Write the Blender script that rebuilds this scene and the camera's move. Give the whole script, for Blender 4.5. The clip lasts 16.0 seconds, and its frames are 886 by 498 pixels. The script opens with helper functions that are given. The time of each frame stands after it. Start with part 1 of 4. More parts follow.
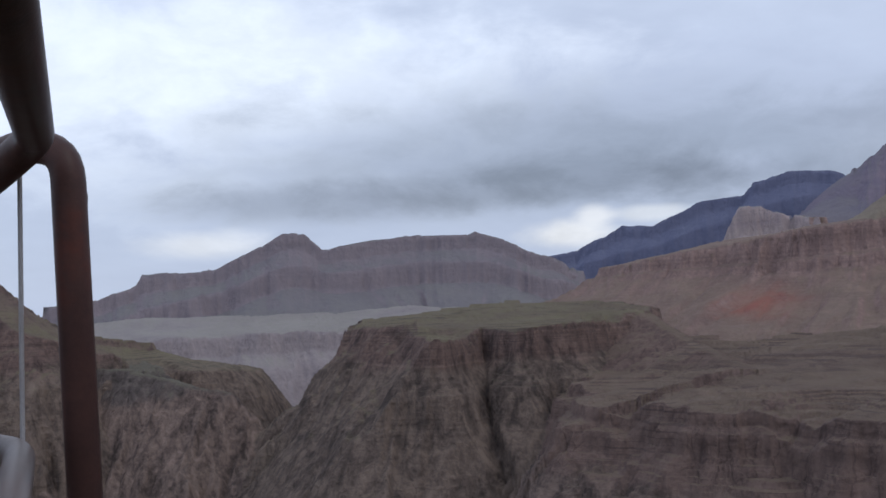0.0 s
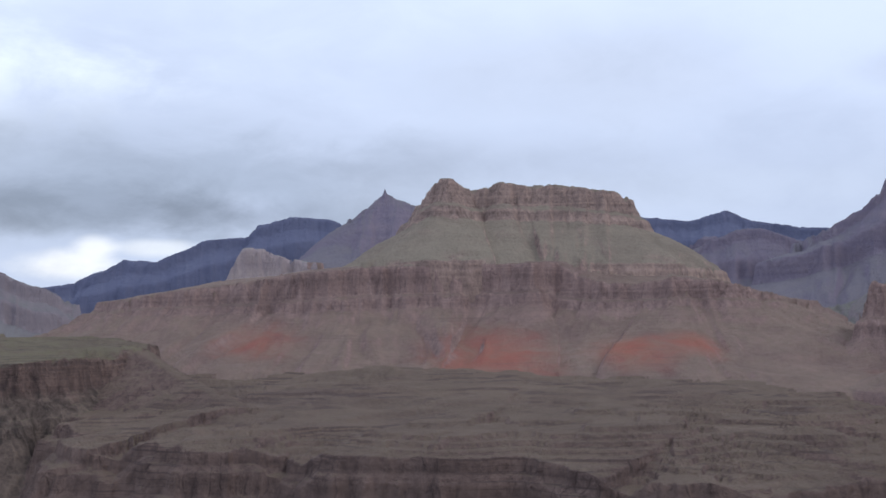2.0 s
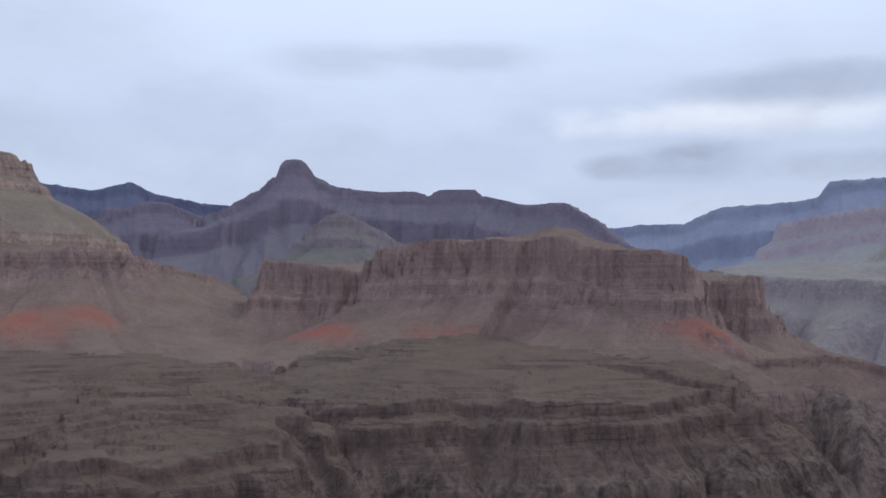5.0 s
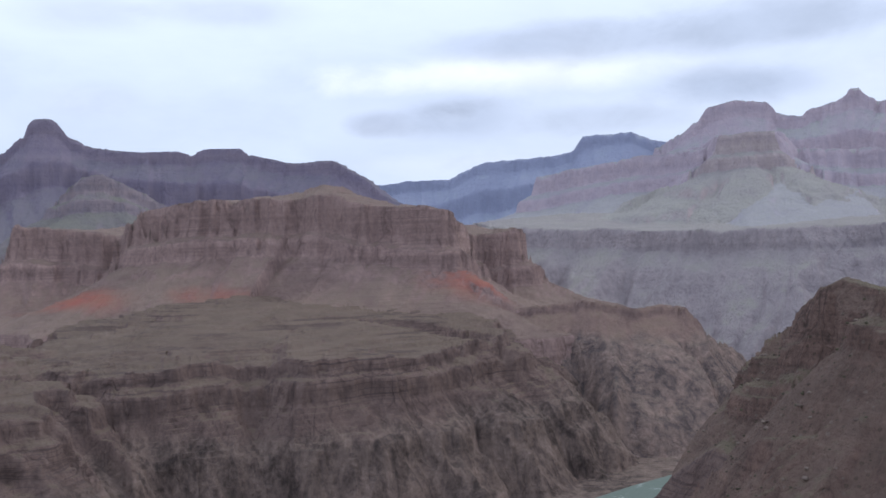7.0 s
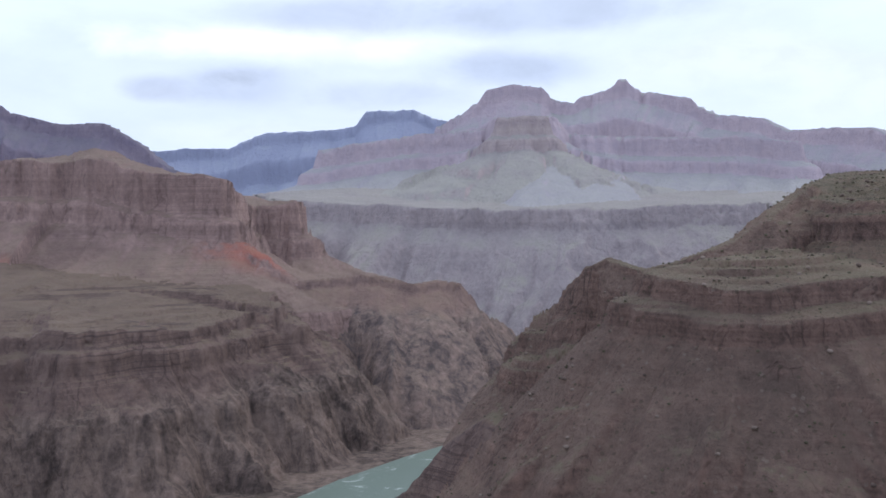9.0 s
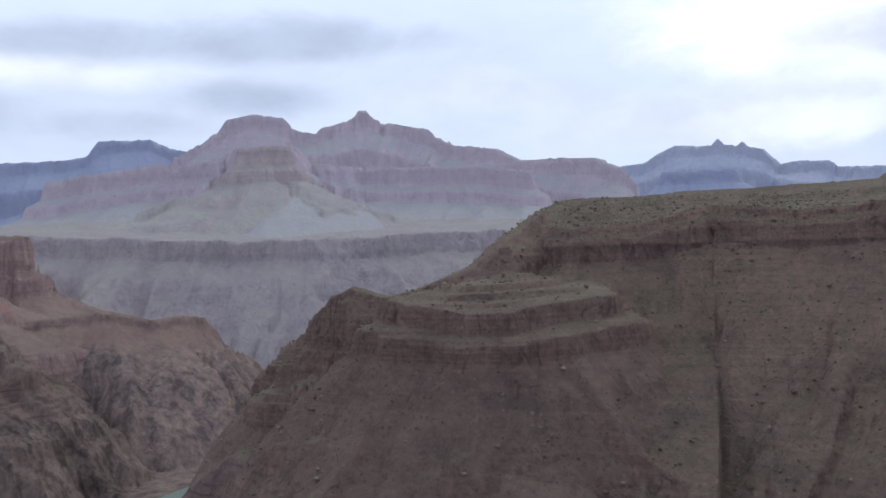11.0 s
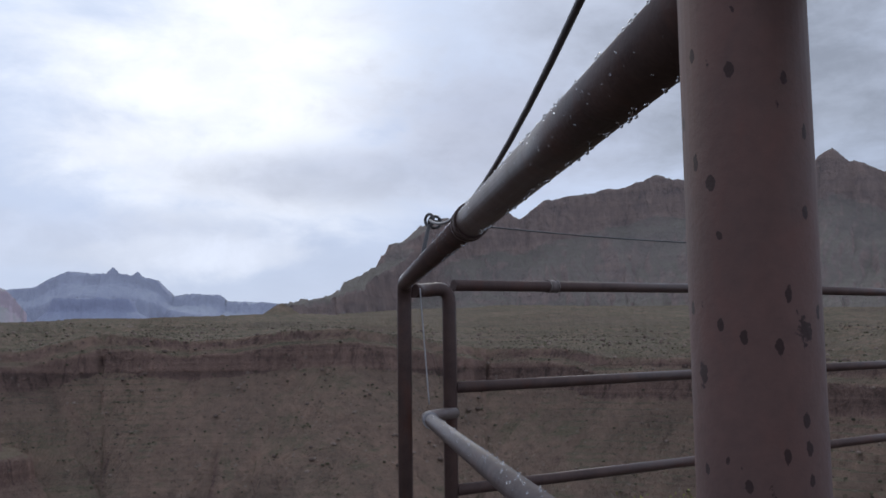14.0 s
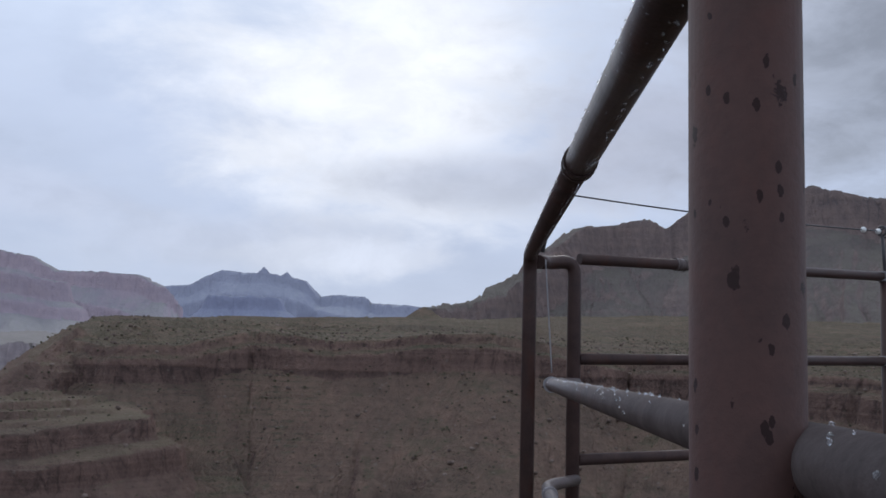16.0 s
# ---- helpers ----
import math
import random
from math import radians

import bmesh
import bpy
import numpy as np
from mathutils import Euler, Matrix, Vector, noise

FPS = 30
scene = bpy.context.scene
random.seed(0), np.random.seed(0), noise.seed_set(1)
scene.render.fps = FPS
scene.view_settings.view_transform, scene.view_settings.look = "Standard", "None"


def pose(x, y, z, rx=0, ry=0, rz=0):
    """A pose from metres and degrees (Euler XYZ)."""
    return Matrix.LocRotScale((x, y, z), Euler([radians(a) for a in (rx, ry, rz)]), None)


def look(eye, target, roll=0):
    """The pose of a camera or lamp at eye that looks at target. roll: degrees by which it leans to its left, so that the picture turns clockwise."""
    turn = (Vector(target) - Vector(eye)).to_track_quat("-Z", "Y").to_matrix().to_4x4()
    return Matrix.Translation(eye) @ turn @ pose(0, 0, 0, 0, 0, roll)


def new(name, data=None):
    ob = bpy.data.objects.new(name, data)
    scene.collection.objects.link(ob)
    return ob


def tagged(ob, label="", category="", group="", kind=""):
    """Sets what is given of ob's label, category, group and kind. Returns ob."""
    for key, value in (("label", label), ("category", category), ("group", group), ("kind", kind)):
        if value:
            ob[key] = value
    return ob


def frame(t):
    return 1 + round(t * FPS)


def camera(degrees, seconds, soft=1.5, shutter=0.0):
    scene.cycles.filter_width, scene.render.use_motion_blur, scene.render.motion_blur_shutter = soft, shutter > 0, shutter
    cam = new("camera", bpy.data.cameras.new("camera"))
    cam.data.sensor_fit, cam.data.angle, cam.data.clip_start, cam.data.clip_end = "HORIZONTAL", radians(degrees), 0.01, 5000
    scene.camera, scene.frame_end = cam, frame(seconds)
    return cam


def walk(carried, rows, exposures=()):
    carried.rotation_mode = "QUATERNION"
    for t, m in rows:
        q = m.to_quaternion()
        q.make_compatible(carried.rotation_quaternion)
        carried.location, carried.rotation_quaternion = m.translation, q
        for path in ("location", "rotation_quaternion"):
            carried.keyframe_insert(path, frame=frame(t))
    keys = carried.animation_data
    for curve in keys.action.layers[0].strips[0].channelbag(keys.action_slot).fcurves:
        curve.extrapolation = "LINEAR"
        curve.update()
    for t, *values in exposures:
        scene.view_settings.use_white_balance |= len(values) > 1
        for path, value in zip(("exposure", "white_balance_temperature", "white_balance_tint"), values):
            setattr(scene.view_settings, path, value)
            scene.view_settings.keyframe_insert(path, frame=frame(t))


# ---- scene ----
cam = camera(46.5, 16.0, soft=1.6)
PATH = [  # seconds, x, y, z, yaw, pitch, roll
    (0, 0, 0, 0, 19.72, 2.96, 2.29), (0.5, 0, 0, 0, 13.07, 1.42, 2.69), (1, 0, 0, 0, 5.37, 0.70, 3.14),
    (1.5, 0, 0, 0, -3.67, 3.72, 0.28), (2, 0, 0, 0, -7.49, 4.36, 0.69), (2.5, 0, 0, 0, -12.65, 3.82, 0.85),
    (3, 0, 0, 0, -18.83, 3.28, 0.50), (3.5, 0, 0, 0, -22.68, 2.66, 0.63), (4, 0, 0, 0, -27.58, 2.20, 0.48),
    (4.5, 0, 0, 0, -33.42, 2.32, -0.88), (5, 0, 0, 0, -39.92, 2.65, -0.01), (7.5, 0, 0, 0, -55.81, -0.60, 1.57),
    (8, 0, 0, 0, -59.79, -1.03, 1.00), (8.5, 0, 0, 0, -62.27, -1.40, 0.88), (9, 0, 0, 0, -64.78, -1.60, 0.32),
    (9.5, 0, 0, 0, -68.71, -1.38, 0.32), (12, -0.12, 0.045, -0.01, -87.89, 2.53, 0.35), (12.5, -0.083, 0.044, -0.007, -94.16, 4.35, -0.67),
    (13, -0.042, 0.017, -0.01, -100.88, 4.03, 0.40), (13.5, 0, 0.004, 0, -108.94, 5.13, 0.55), (14, -0.01, 0.003, -0.002, -111.71, 6.38, 0.72),
    (14.5, 0, 0, 0, -112.12, 6.29, 0.39), (15, -0.004, 0.001, -0.003, -111.66, 6.17, 0.48), (15.5, -0.027, 0.002, -0.03, -108.95, 6.29, 0.59),
    (16, -0.092, -0.02, -0.115, -103.99, 6.68, -1.50)]
walk(cam, [(r[0], pose(r[1], r[2], r[3], 90 + r[5], r[6], r[4])) for r in PATH],
     exposures=[(0.0, -0.1), (0.5, 0.05), (1.0, 0.28), (1.5, 0.35), (2.0, 0.18), (3.0, 0.14), (4.0, 0.2), (5.0, 0.08), (7.4, 0.5), (9.6, 0.6), (12.0, 0.06), (12.6, -0.06), (13.5, -0.02), (14.0, 0.04), (15.2, 0.06), (16.0, -0.05)])


# ---------------------------------------------------------------- node helpers
def tree_of(material):
    material.use_nodes = True
    nt = material.node_tree
    nt.nodes.clear()
    return nt


def node(nt, kind, ins=None, **props):
    n = nt.nodes.new(kind)
    for k, v in props.items():
        setattr(n, k, v)
    for k, v in (ins or {}).items():
        if isinstance(v, bpy.types.NodeSocket):
            nt.links.new(v, n.inputs[k])
        else:
            n.inputs[k].default_value = v
    return n


def calc(nt, op, a, b=0.0, c=0.0, clamp=False):
    return node(nt, "ShaderNodeMath", {0: a, 1: b, 2: c}, operation=op, use_clamp=clamp).outputs[0]


def span(nt, v, lo, hi):
    return node(nt, "ShaderNodeMapRange", {"Value": v, "From Min": lo, "From Max": hi}, interpolation_type="SMOOTHSTEP").outputs[0]


def blend(nt, fac, a, b, mode="MIX"):
    n = node(nt, "ShaderNodeMix", data_type="RGBA", blend_type=mode)
    for k, v in ((0, fac), (6, a), (7, b)):
        if isinstance(v, bpy.types.NodeSocket):
            nt.links.new(v, n.inputs[k])
        else:
            n.inputs[k].default_value = (*v, 1) if isinstance(v, tuple) and len(v) == 3 else v
    return n.outputs[2]


def scaled(nt, vec, s):
    return node(nt, "ShaderNodeVectorMath", {0: vec, 1: s}, operation="MULTIPLY").outputs[0]


def fbm(nt, vec, scale, detail=5.0, rough=0.6, distort=0.0):
    return node(nt, "ShaderNodeTexNoise", {"Vector": vec, "Scale": scale, "Detail": detail, "Roughness": rough, "Distortion": distort}).outputs[0]


# ---------------------------------------------------------------- sky and light
def bearing(az, el=0.0):
    a, e = radians(az), radians(el)
    return Vector((-math.sin(a) * math.cos(e), math.cos(a) * math.cos(e), math.sin(e)))


SUN_AZ, SUN_EL = -110.0, 42.0
world = bpy.data.worlds.new("sky")
scene.world = world
world.use_nodes = True
wt = world.node_tree
wt.nodes.clear()
sky = node(wt, "ShaderNodeTexSky", sky_type="NISHITA", sun_disc=False, sun_elevation=radians(SUN_EL), sun_rotation=radians(-SUN_AZ))
ray = node(wt, "ShaderNodeTexCoord").outputs["Generated"]
xyz = node(wt, "ShaderNodeSeparateXYZ", {0: ray})
flat = calc(wt, "ADD", calc(wt, "MAXIMUM", xyz.outputs[2], 0.0), 0.22)
deck = node(wt, "ShaderNodeCombineXYZ", {0: calc(wt, "DIVIDE", xyz.outputs[0], flat), 1: calc(wt, "DIVIDE", xyz.outputs[1], flat), 2: 0.0}).outputs[0]
big = fbm(wt, deck, 0.9, 6, 0.55, 0.4)
small = fbm(wt, scaled(wt, ray, (3.0, 3.0, 6.5)), 2.4, 8, 0.58, 0.25)
cover = calc(wt, "ADD", calc(wt, "MULTIPLY", big, 0.65), calc(wt, "MULTIPLY", small, 0.35))


def lobe(az, el, width, power_el=1.0):
    """A soft cloud patch round a bearing, its edge torn by the cloud noise."""
    d = bearing(az, el)
    side = Vector((-d.y, d.x, 0)).normalized()
    up = d.cross(side) * -1
    u = node(wt, "ShaderNodeVectorMath", {0: ray, 1: side}, operation="DOT_PRODUCT").outputs["Value"]
    v = node(wt, "ShaderNodeVectorMath", {0: ray, 1: up}, operation="DOT_PRODUCT").outputs["Value"]
    f = node(wt, "ShaderNodeVectorMath", {0: ray, 1: d}, operation="DOT_PRODUCT").outputs["Value"]
    q = calc(wt, "ADD", calc(wt, "POWER", calc(wt, "DIVIDE", u, radians(width)), 2.0), calc(wt, "POWER", calc(wt, "DIVIDE", v, radians(power_el)), 2.0))
    q = calc(wt, "ADD", calc(wt, "SQRT", q), calc(wt, "MULTIPLY", calc(wt, "SUBTRACT", small, 0.5), 1.9))
    return calc(wt, "MULTIPLY", calc(wt, "SUBTRACT", 1.0, span(wt, q, 0.2, 1.25)), calc(wt, "GREATER_THAN", f, 0.3))


shade = span(wt, cover, 0.36, 0.72)
puff = span(wt, fbm(wt, scaled(wt, ray, (1.0, 1.0, 1.9)), 11.0, 8, 0.6, 0.3), 0.34, 0.66)
lofty = calc(wt, "MULTIPLY", span(wt, xyz.outputs[2], 0.18, 0.42), 0.6)
white, grey = (6.9, 7.8, 9.8), (5.0, 5.7, 7.4)
clouds = blend(wt, shade, white, grey)
haze_low = calc(wt, "MULTIPLY", calc(wt, "SUBTRACT", 1.0, span(wt, xyz.outputs[2], 0.10, 0.30)), 0.5)
clouds = blend(wt, haze_low, clouds, (4.9, 5.6, 7.2))
clouds = blend(wt, lofty, clouds, (8.4, 9.5, 11.2))
for az, el, w, h, col, amount in (
        (33.36, 13.04, 20.52, 7.7, (10.0, 10.9, 12.4), 0.9), (16.29, 8.14, 20.52, 3.76, (3.9, 4.5, 5.7), 0.75), (2.52, 7.97, 15.39, 2.74, (3.7, 4.3, 5.5), 0.8), (-9.52, 8.83, 11.97, 2.22, (4.6, 5.2, 6.6), 0.6), (12, 6.61, 11.12, 1.54, (2.4, 2.8, 3.6), 0.75), (25.68, 5.77, 10.26, 1.28, (2.9, 3.3, 4.2), 0.8), (4.25, 6.27, 7.7, 1.28, (2.6, 3.0, 3.9), 0.75),
        (12.53, 3.45, 3.08, 0.85, (9.0, 9.2, 9.6), 0.95), (32.54, 3.58, 3.85, 0.85, (8.6, 9.0, 9.8), 0.9), (8.23, 4.39, 2.05, 0.51, (8.0, 8.4, 9.1), 0.8), (11.15, 4.39, 1.2, 0.68, (9.0, 9.2, 9.6), 0.85),
        (-19.79, 7.4, 18.81, 1.54, (5.4, 6.1, 7.6), 0.55), (-16.35, 13.77, 10.26, 2.99, (5.3, 5.9, 7.3), 0.5), (-33.48, 12.98, 4.28, 1.11, (4.6, 5.1, 6.4), 0.5), (-41.25, 13.22, 4.7, 0.94, (4.6, 5.1, 6.4), 0.55), (-33.94, 8.56, 2.99, 1.03, (5.2, 5.8, 7.2), 0.6),
        (-53.88, 7.33, 3.76, 1.28, (3.2, 3.7, 4.9), 0.95), (-49.41, 7.13, 1.71, 0.68, (3.7, 4.2, 5.5), 0.8), (-56.2, 9.71, 10.26, 1.11, (9.6, 9.9, 10.4), 0.7), (-59.66, 11.08, 8.55, 1.11, (3.8, 4.4, 5.7), 0.8), (-52.78, 4.77, 6.84, 0.77, (5.6, 6.2, 7.6), 0.7),
        (-71.73, 8.96, 22.23, 5.98, (5.2, 5.8, 7.2), 0.5), (-70.87, 11.34, 8.55, 1.37, (3.9, 4.5, 5.8), 0.8), (-69.13, 8.26, 5.13, 1.11, (3.7, 4.3, 5.7), 0.85), (-62.27, 6.85, 5.13, 0.85, (4.4, 5.0, 6.4), 0.8), (-80.45, 8.58, 7.7, 1.88, (5.9, 6.4, 7.9), 0.6),
        (-100.48, 14.91, 12.82, 8.55, (10.6, 10.7, 11.0), 0.85), (-106.43, 10.63, 10.26, 2.14, (4.9, 5.3, 6.5), 0.75), (-92.63, 6.85, 11.97, 1.88, (6.0, 6.5, 7.9), 0.75), (-99.54, 6.23, 6.84, 1.2, (7.6, 8.1, 9.4), 0.7),
        (-116.62, 13.61, 11.97, 4.28, (4.6, 4.9, 6.0), 0.85), (-120.01, 19.18, 11.97, 5.98, (5.0, 5.4, 6.5), 0.8), (-132.11, 15.94, 12.82, 9.4, (3.0, 3.3, 4.0), 0.95)):
    clouds = blend(wt, calc(wt, "MULTIPLY", lobe(az, el, w, h), amount), clouds, blend(wt, puff, tuple(c * (0.86 if col[0] < 3.4 else 0.93) for c in col), tuple(c * (1.22 if col[0] < 3.4 else 1.07) for c in col)))
both = blend(wt, 1.0, blend(wt, 0.93, sky.outputs[0], clouds), (0.985, 1.0, 1.03), "MULTIPLY")
back = node(wt, "ShaderNodeBackground", {"Color": both, "Strength": 0.1})
wt.links.new(back.outputs[0], node(wt, "ShaderNodeOutputWorld").inputs[0])

sun = new("sun", bpy.data.lights.new("sun", "SUN"))
sun.data.energy, sun.data.angle, sun.data.color = 0.6, radians(25), (1.0, 0.95, 0.88)
sun.matrix_world = look(bearing(SUN_AZ, SUN_EL) * 100, (0, 0, 0))


# ---------------------------------------------------------------- materials
def land(name, cliff, slope, plant, plant_amount=0.6, deep=None, deep_z=-230.0, bands=0.6, band_m=12.0, streak=0.7, grain=0.05, patches=(), bump=1.2, steep=(0.62, 0.86), speck=0.0, sway=14.0, bench=0.35, ledges=0.0, cracks=0.28):
    """Bedded country: bare rock where it is steep, soil and scrub where it lies flatter, older rock (deep) below a level.
    cliff, slope, deep: a light and a dark colour each."""
    m = bpy.data.materials.new(name)
    nt = tree_of(m)
    geo = node(nt, "ShaderNodeNewGeometry")
    pos = geo.outputs["Position"]
    up = node(nt, "ShaderNodeSeparateXYZ", {0: geo.outputs["Normal"]}).outputs[2]
    z = node(nt, "ShaderNodeSeparateXYZ", {0: pos}).outputs[2]
    warp = fbm(nt, pos, 0.006, 3)
    zz = calc(nt, "ADD", z, calc(nt, "MULTIPLY", warp, sway))
    beds = node(nt, "ShaderNodeTexNoise", {"W": calc(nt, "DIVIDE", zz, band_m), "Scale": 1.0, "Detail": 3.0, "Roughness": 0.55}, noise_dimensions="1D").outputs[0]
    stripes = fbm(nt, scaled(nt, pos, (1.0, 1.0, 0.22)), 0.05, 5, 0.6, 0.6)
    bent = node(nt, "ShaderNodeVectorMath", {0: scaled(nt, pos, (1.0, 1.0, 0.06)), 1: scaled(nt, node(nt, "ShaderNodeTexNoise", {"Vector": pos, "Scale": 0.03, "Detail": 4.0}).outputs["Color"], (22.0, 22.0, 4.0))}, operation="ADD").outputs[0]
    gap = node(nt, "ShaderNodeTexVoronoi", {"Vector": bent, "Scale": 0.8 * grain, "Randomness": 1.0}, feature="DISTANCE_TO_EDGE").outputs["Distance"]
    joint = calc(nt, "MULTIPLY", calc(nt, "SUBTRACT", 1.0, span(nt, gap, 0.0, 0.09)), span(nt, fbm(nt, pos, 0.018, 4, 0.6), 0.42, 0.62))
    blotch = fbm(nt, pos, 0.010, 6, 0.62, 0.6)
    fine = fbm(nt, pos, grain * 2.0, 8, 0.72)
    tract = fbm(nt, pos, 0.0032, 4, 0.6, 0.5)
    mid = lambda v: calc(nt, "SUBTRACT", v, 0.5)
    tc = calc(nt, "ADD", calc(nt, "MULTIPLY", mid(beds), bands * 1.5), calc(nt, "MULTIPLY", mid(stripes), streak * 1.5))
    tc = calc(nt, "SUBTRACT", tc, calc(nt, "MULTIPLY", joint, cracks))
    tc = calc(nt, "ADD", tc, calc(nt, "ADD", calc(nt, "MULTIPLY", mid(blotch), 0.8), calc(nt, "MULTIPLY", mid(fine), 1.2)))
    tc = calc(nt, "ADD", tc, 0.5, clamp=True)
    ts = calc(nt, "ADD", calc(nt, "MULTIPLY", mid(blotch), 1.9), calc(nt, "ADD", calc(nt, "MULTIPLY", mid(fine), 1.2), calc(nt, "MULTIPLY", mid(stripes), 0.7)))
    ts = calc(nt, "ADD", ts, calc(nt, "ADD", calc(nt, "MULTIPLY", mid(beds), bands * bench), calc(nt, "MULTIPLY", mid(tract), 0.9)))
    ts = calc(nt, "ADD", ts, 0.5, clamp=True)
    td = calc(nt, "ADD", calc(nt, "ADD", calc(nt, "MULTIPLY", mid(stripes), 2.4), calc(nt, "MULTIPLY", mid(fine), 1.6)), calc(nt, "ADD", calc(nt, "MULTIPLY", mid(blotch), 1.4), 0.5), clamp=True)
    ccol = blend(nt, tc, cliff[1], cliff[0])
    scol = blend(nt, ts, slope[1], slope[0])
    for x, y, zc, r, colour in patches:
        off = node(nt, "ShaderNodeVectorMath", {0: pos, 1: (x, y, zc)}, operation="SUBTRACT").outputs[0]
        off = node(nt, "ShaderNodeVectorMath", {0: scaled(nt, off, (1.0, 0.55, 1.8))}, operation="LENGTH").outputs["Value"]
        edge = calc(nt, "ADD", calc(nt, "DIVIDE", off, r), calc(nt, "MULTIPLY", mid(blotch), 1.1))
        scol = blend(nt, calc(nt, "MULTIPLY", calc(nt, "SUBTRACT", 1.0, span(nt, edge, 0.0, 1.2)), 0.72), scol, colour)
    scrub = fbm(nt, pos, 0.05, 7, 0.78)
    veg = calc(nt, "ADD", calc(nt, "MULTIPLY", span(nt, up, 0.70, 0.97), 0.75), calc(nt, "ADD", calc(nt, "SUBTRACT", calc(nt, "MULTIPLY", blotch, 1.2), 0.6), calc(nt, "MULTIPLY", mid(tract), 1.8)))
    veg = calc(nt, "MULTIPLY", calc(nt, "MULTIPLY", span(nt, veg, 0.1, 0.85), span(nt, scrub, 0.25, 0.62)), plant_amount)
    scol = blend(nt, veg, scol, plant)
    face = span(nt, calc(nt, "ADD", up, calc(nt, "MULTIPLY", mid(fine), 0.35)), steep[0], steep[1])
    col = blend(nt, face, ccol, scol)
    if ledges:
        rim = node(nt, "ShaderNodeTexNoise", {"W": calc(nt, "DIVIDE", calc(nt, "ADD", zz, calc(nt, "MULTIPLY", mid(fine), 2.5)), 7.5), "Scale": 1.0, "Detail": 1.0, "Roughness": 0.5}, noise_dimensions="1D").outputs[0]
        thin = calc(nt, "SUBTRACT", 1.0, span(nt, calc(nt, "ABSOLUTE", mid(rim)), 0.012, 0.05))
        thin = calc(nt, "MULTIPLY", thin, span(nt, fbm(nt, pos, 0.008, 4, 0.6), 0.46, 0.64))
        col = blend(nt, calc(nt, "MULTIPLY", thin, ledges), col, cliff[1])
    if deep:
        dcol = blend(nt, td, deep[1], deep[0])
        dcol = blend(nt, calc(nt, "MULTIPLY", veg, 0.5), dcol, plant)
        below = span(nt, calc(nt, "ADD", z, calc(nt, "MULTIPLY", mid(blotch), 90.0)), deep_z + 12, deep_z - 14)
        col = blend(nt, below, col, dcol)
    if speck:
        stones = node(nt, "ShaderNodeTexVoronoi", {"Vector": pos, "Scale": 0.16, "Randomness": 1.0})
        dot = calc(nt, "MULTIPLY", calc(nt, "LESS_THAN", stones.outputs["Distance"], 0.24), calc(nt, "GREATER_THAN", scrub, 0.5))
        tone = node(nt, "ShaderNodeSeparateColor", {0: stones.outputs["Color"]}).outputs[0]
        col = blend(nt, calc(nt, "MULTIPLY", dot, speck), col, blend(nt, calc(nt, "GREATER_THAN", tone, 0.72), (0.035, 0.040, 0.022), (0.26, 0.22, 0.19)))
    hgt = calc(nt, "ADD", calc(nt, "MULTIPLY", fine, 7.0), calc(nt, "MULTIPLY", joint, -1.5))
    hgt = calc(nt, "ADD", hgt, calc(nt, "ADD", calc(nt, "MULTIPLY", stripes, 10.0 * streak), calc(nt, "MULTIPLY", beds, 5.0 * bands)))
    bmp = node(nt, "ShaderNodeBump", {"Height": hgt, "Strength": 0.85, "Distance": bump})
    bsdf = node(nt, "ShaderNodeBsdfPrincipled", {"Base Color": col, "Roughness": 0.93, "Normal": bmp.outputs[0], "Specular IOR Level": 0.12})
    nt.links.new(bsdf.outputs[0], node(nt, "ShaderNodeOutputMaterial").inputs[0])
    return m


def at(az, dist, rise):
    v = bearing(az)
    return v.x * dist, v.y * dist, dist * math.tan(radians(rise))


RED = (0.40, 0.115, 0.085)
OLIVE = (0.165, 0.150, 0.090)
SCHIST = ((0.262, 0.190, 0.162), (0.068, 0.051, 0.047))
red_mesa = land("red_limestone_country", ((0.420, 0.290, 0.260), (0.165, 0.112, 0.105)), ((0.298, 0.206, 0.180), (0.178, 0.122, 0.108)), OLIVE, 0.28, streak=0.6, ledges=0.35, bands=0.5, band_m=24,
                patches=[(*at(-10.27, 2300, -1.22), 179, RED), (*at(3, 2480, -0.13), 128, RED), (*at(-17.75, 2300, -1.29), 111, RED), (*at(-21.35, 2330, -0.94), 85, RED),
                         (*at(-30.97, 2240, -1.51), 81, RED), (*at(-33.58, 2130, -1.76), 72, RED), (*at(-39.7, 1980, -1.65), 68, RED), (*at(-55.47, 1960, -1.51), 102, RED)])
gorge_land = land("bedded_terrace_and_gorge", ((0.240, 0.165, 0.142), (0.088, 0.061, 0.057)), ((0.208, 0.146, 0.122), (0.126, 0.089, 0.075)), (0.172, 0.143, 0.092), 0.32, deep=SCHIST, deep_z=-220, bands=0.35, band_m=13, streak=0.8, grain=0.06, steep=(0.80, 0.965), bench=0.8, sway=12, ledges=0.7)
dark_gorge = land("dark_grey_gorge_rock", ((0.185, 0.148, 0.135), (0.046, 0.039, 0.039)), ((0.165, 0.138, 0.120), (0.085, 0.070, 0.064)), (0.150, 0.142, 0.095), 0.5, deep=SCHIST, deep_z=-158, bands=0.3, band_m=14, streak=1.2, grain=0.05)
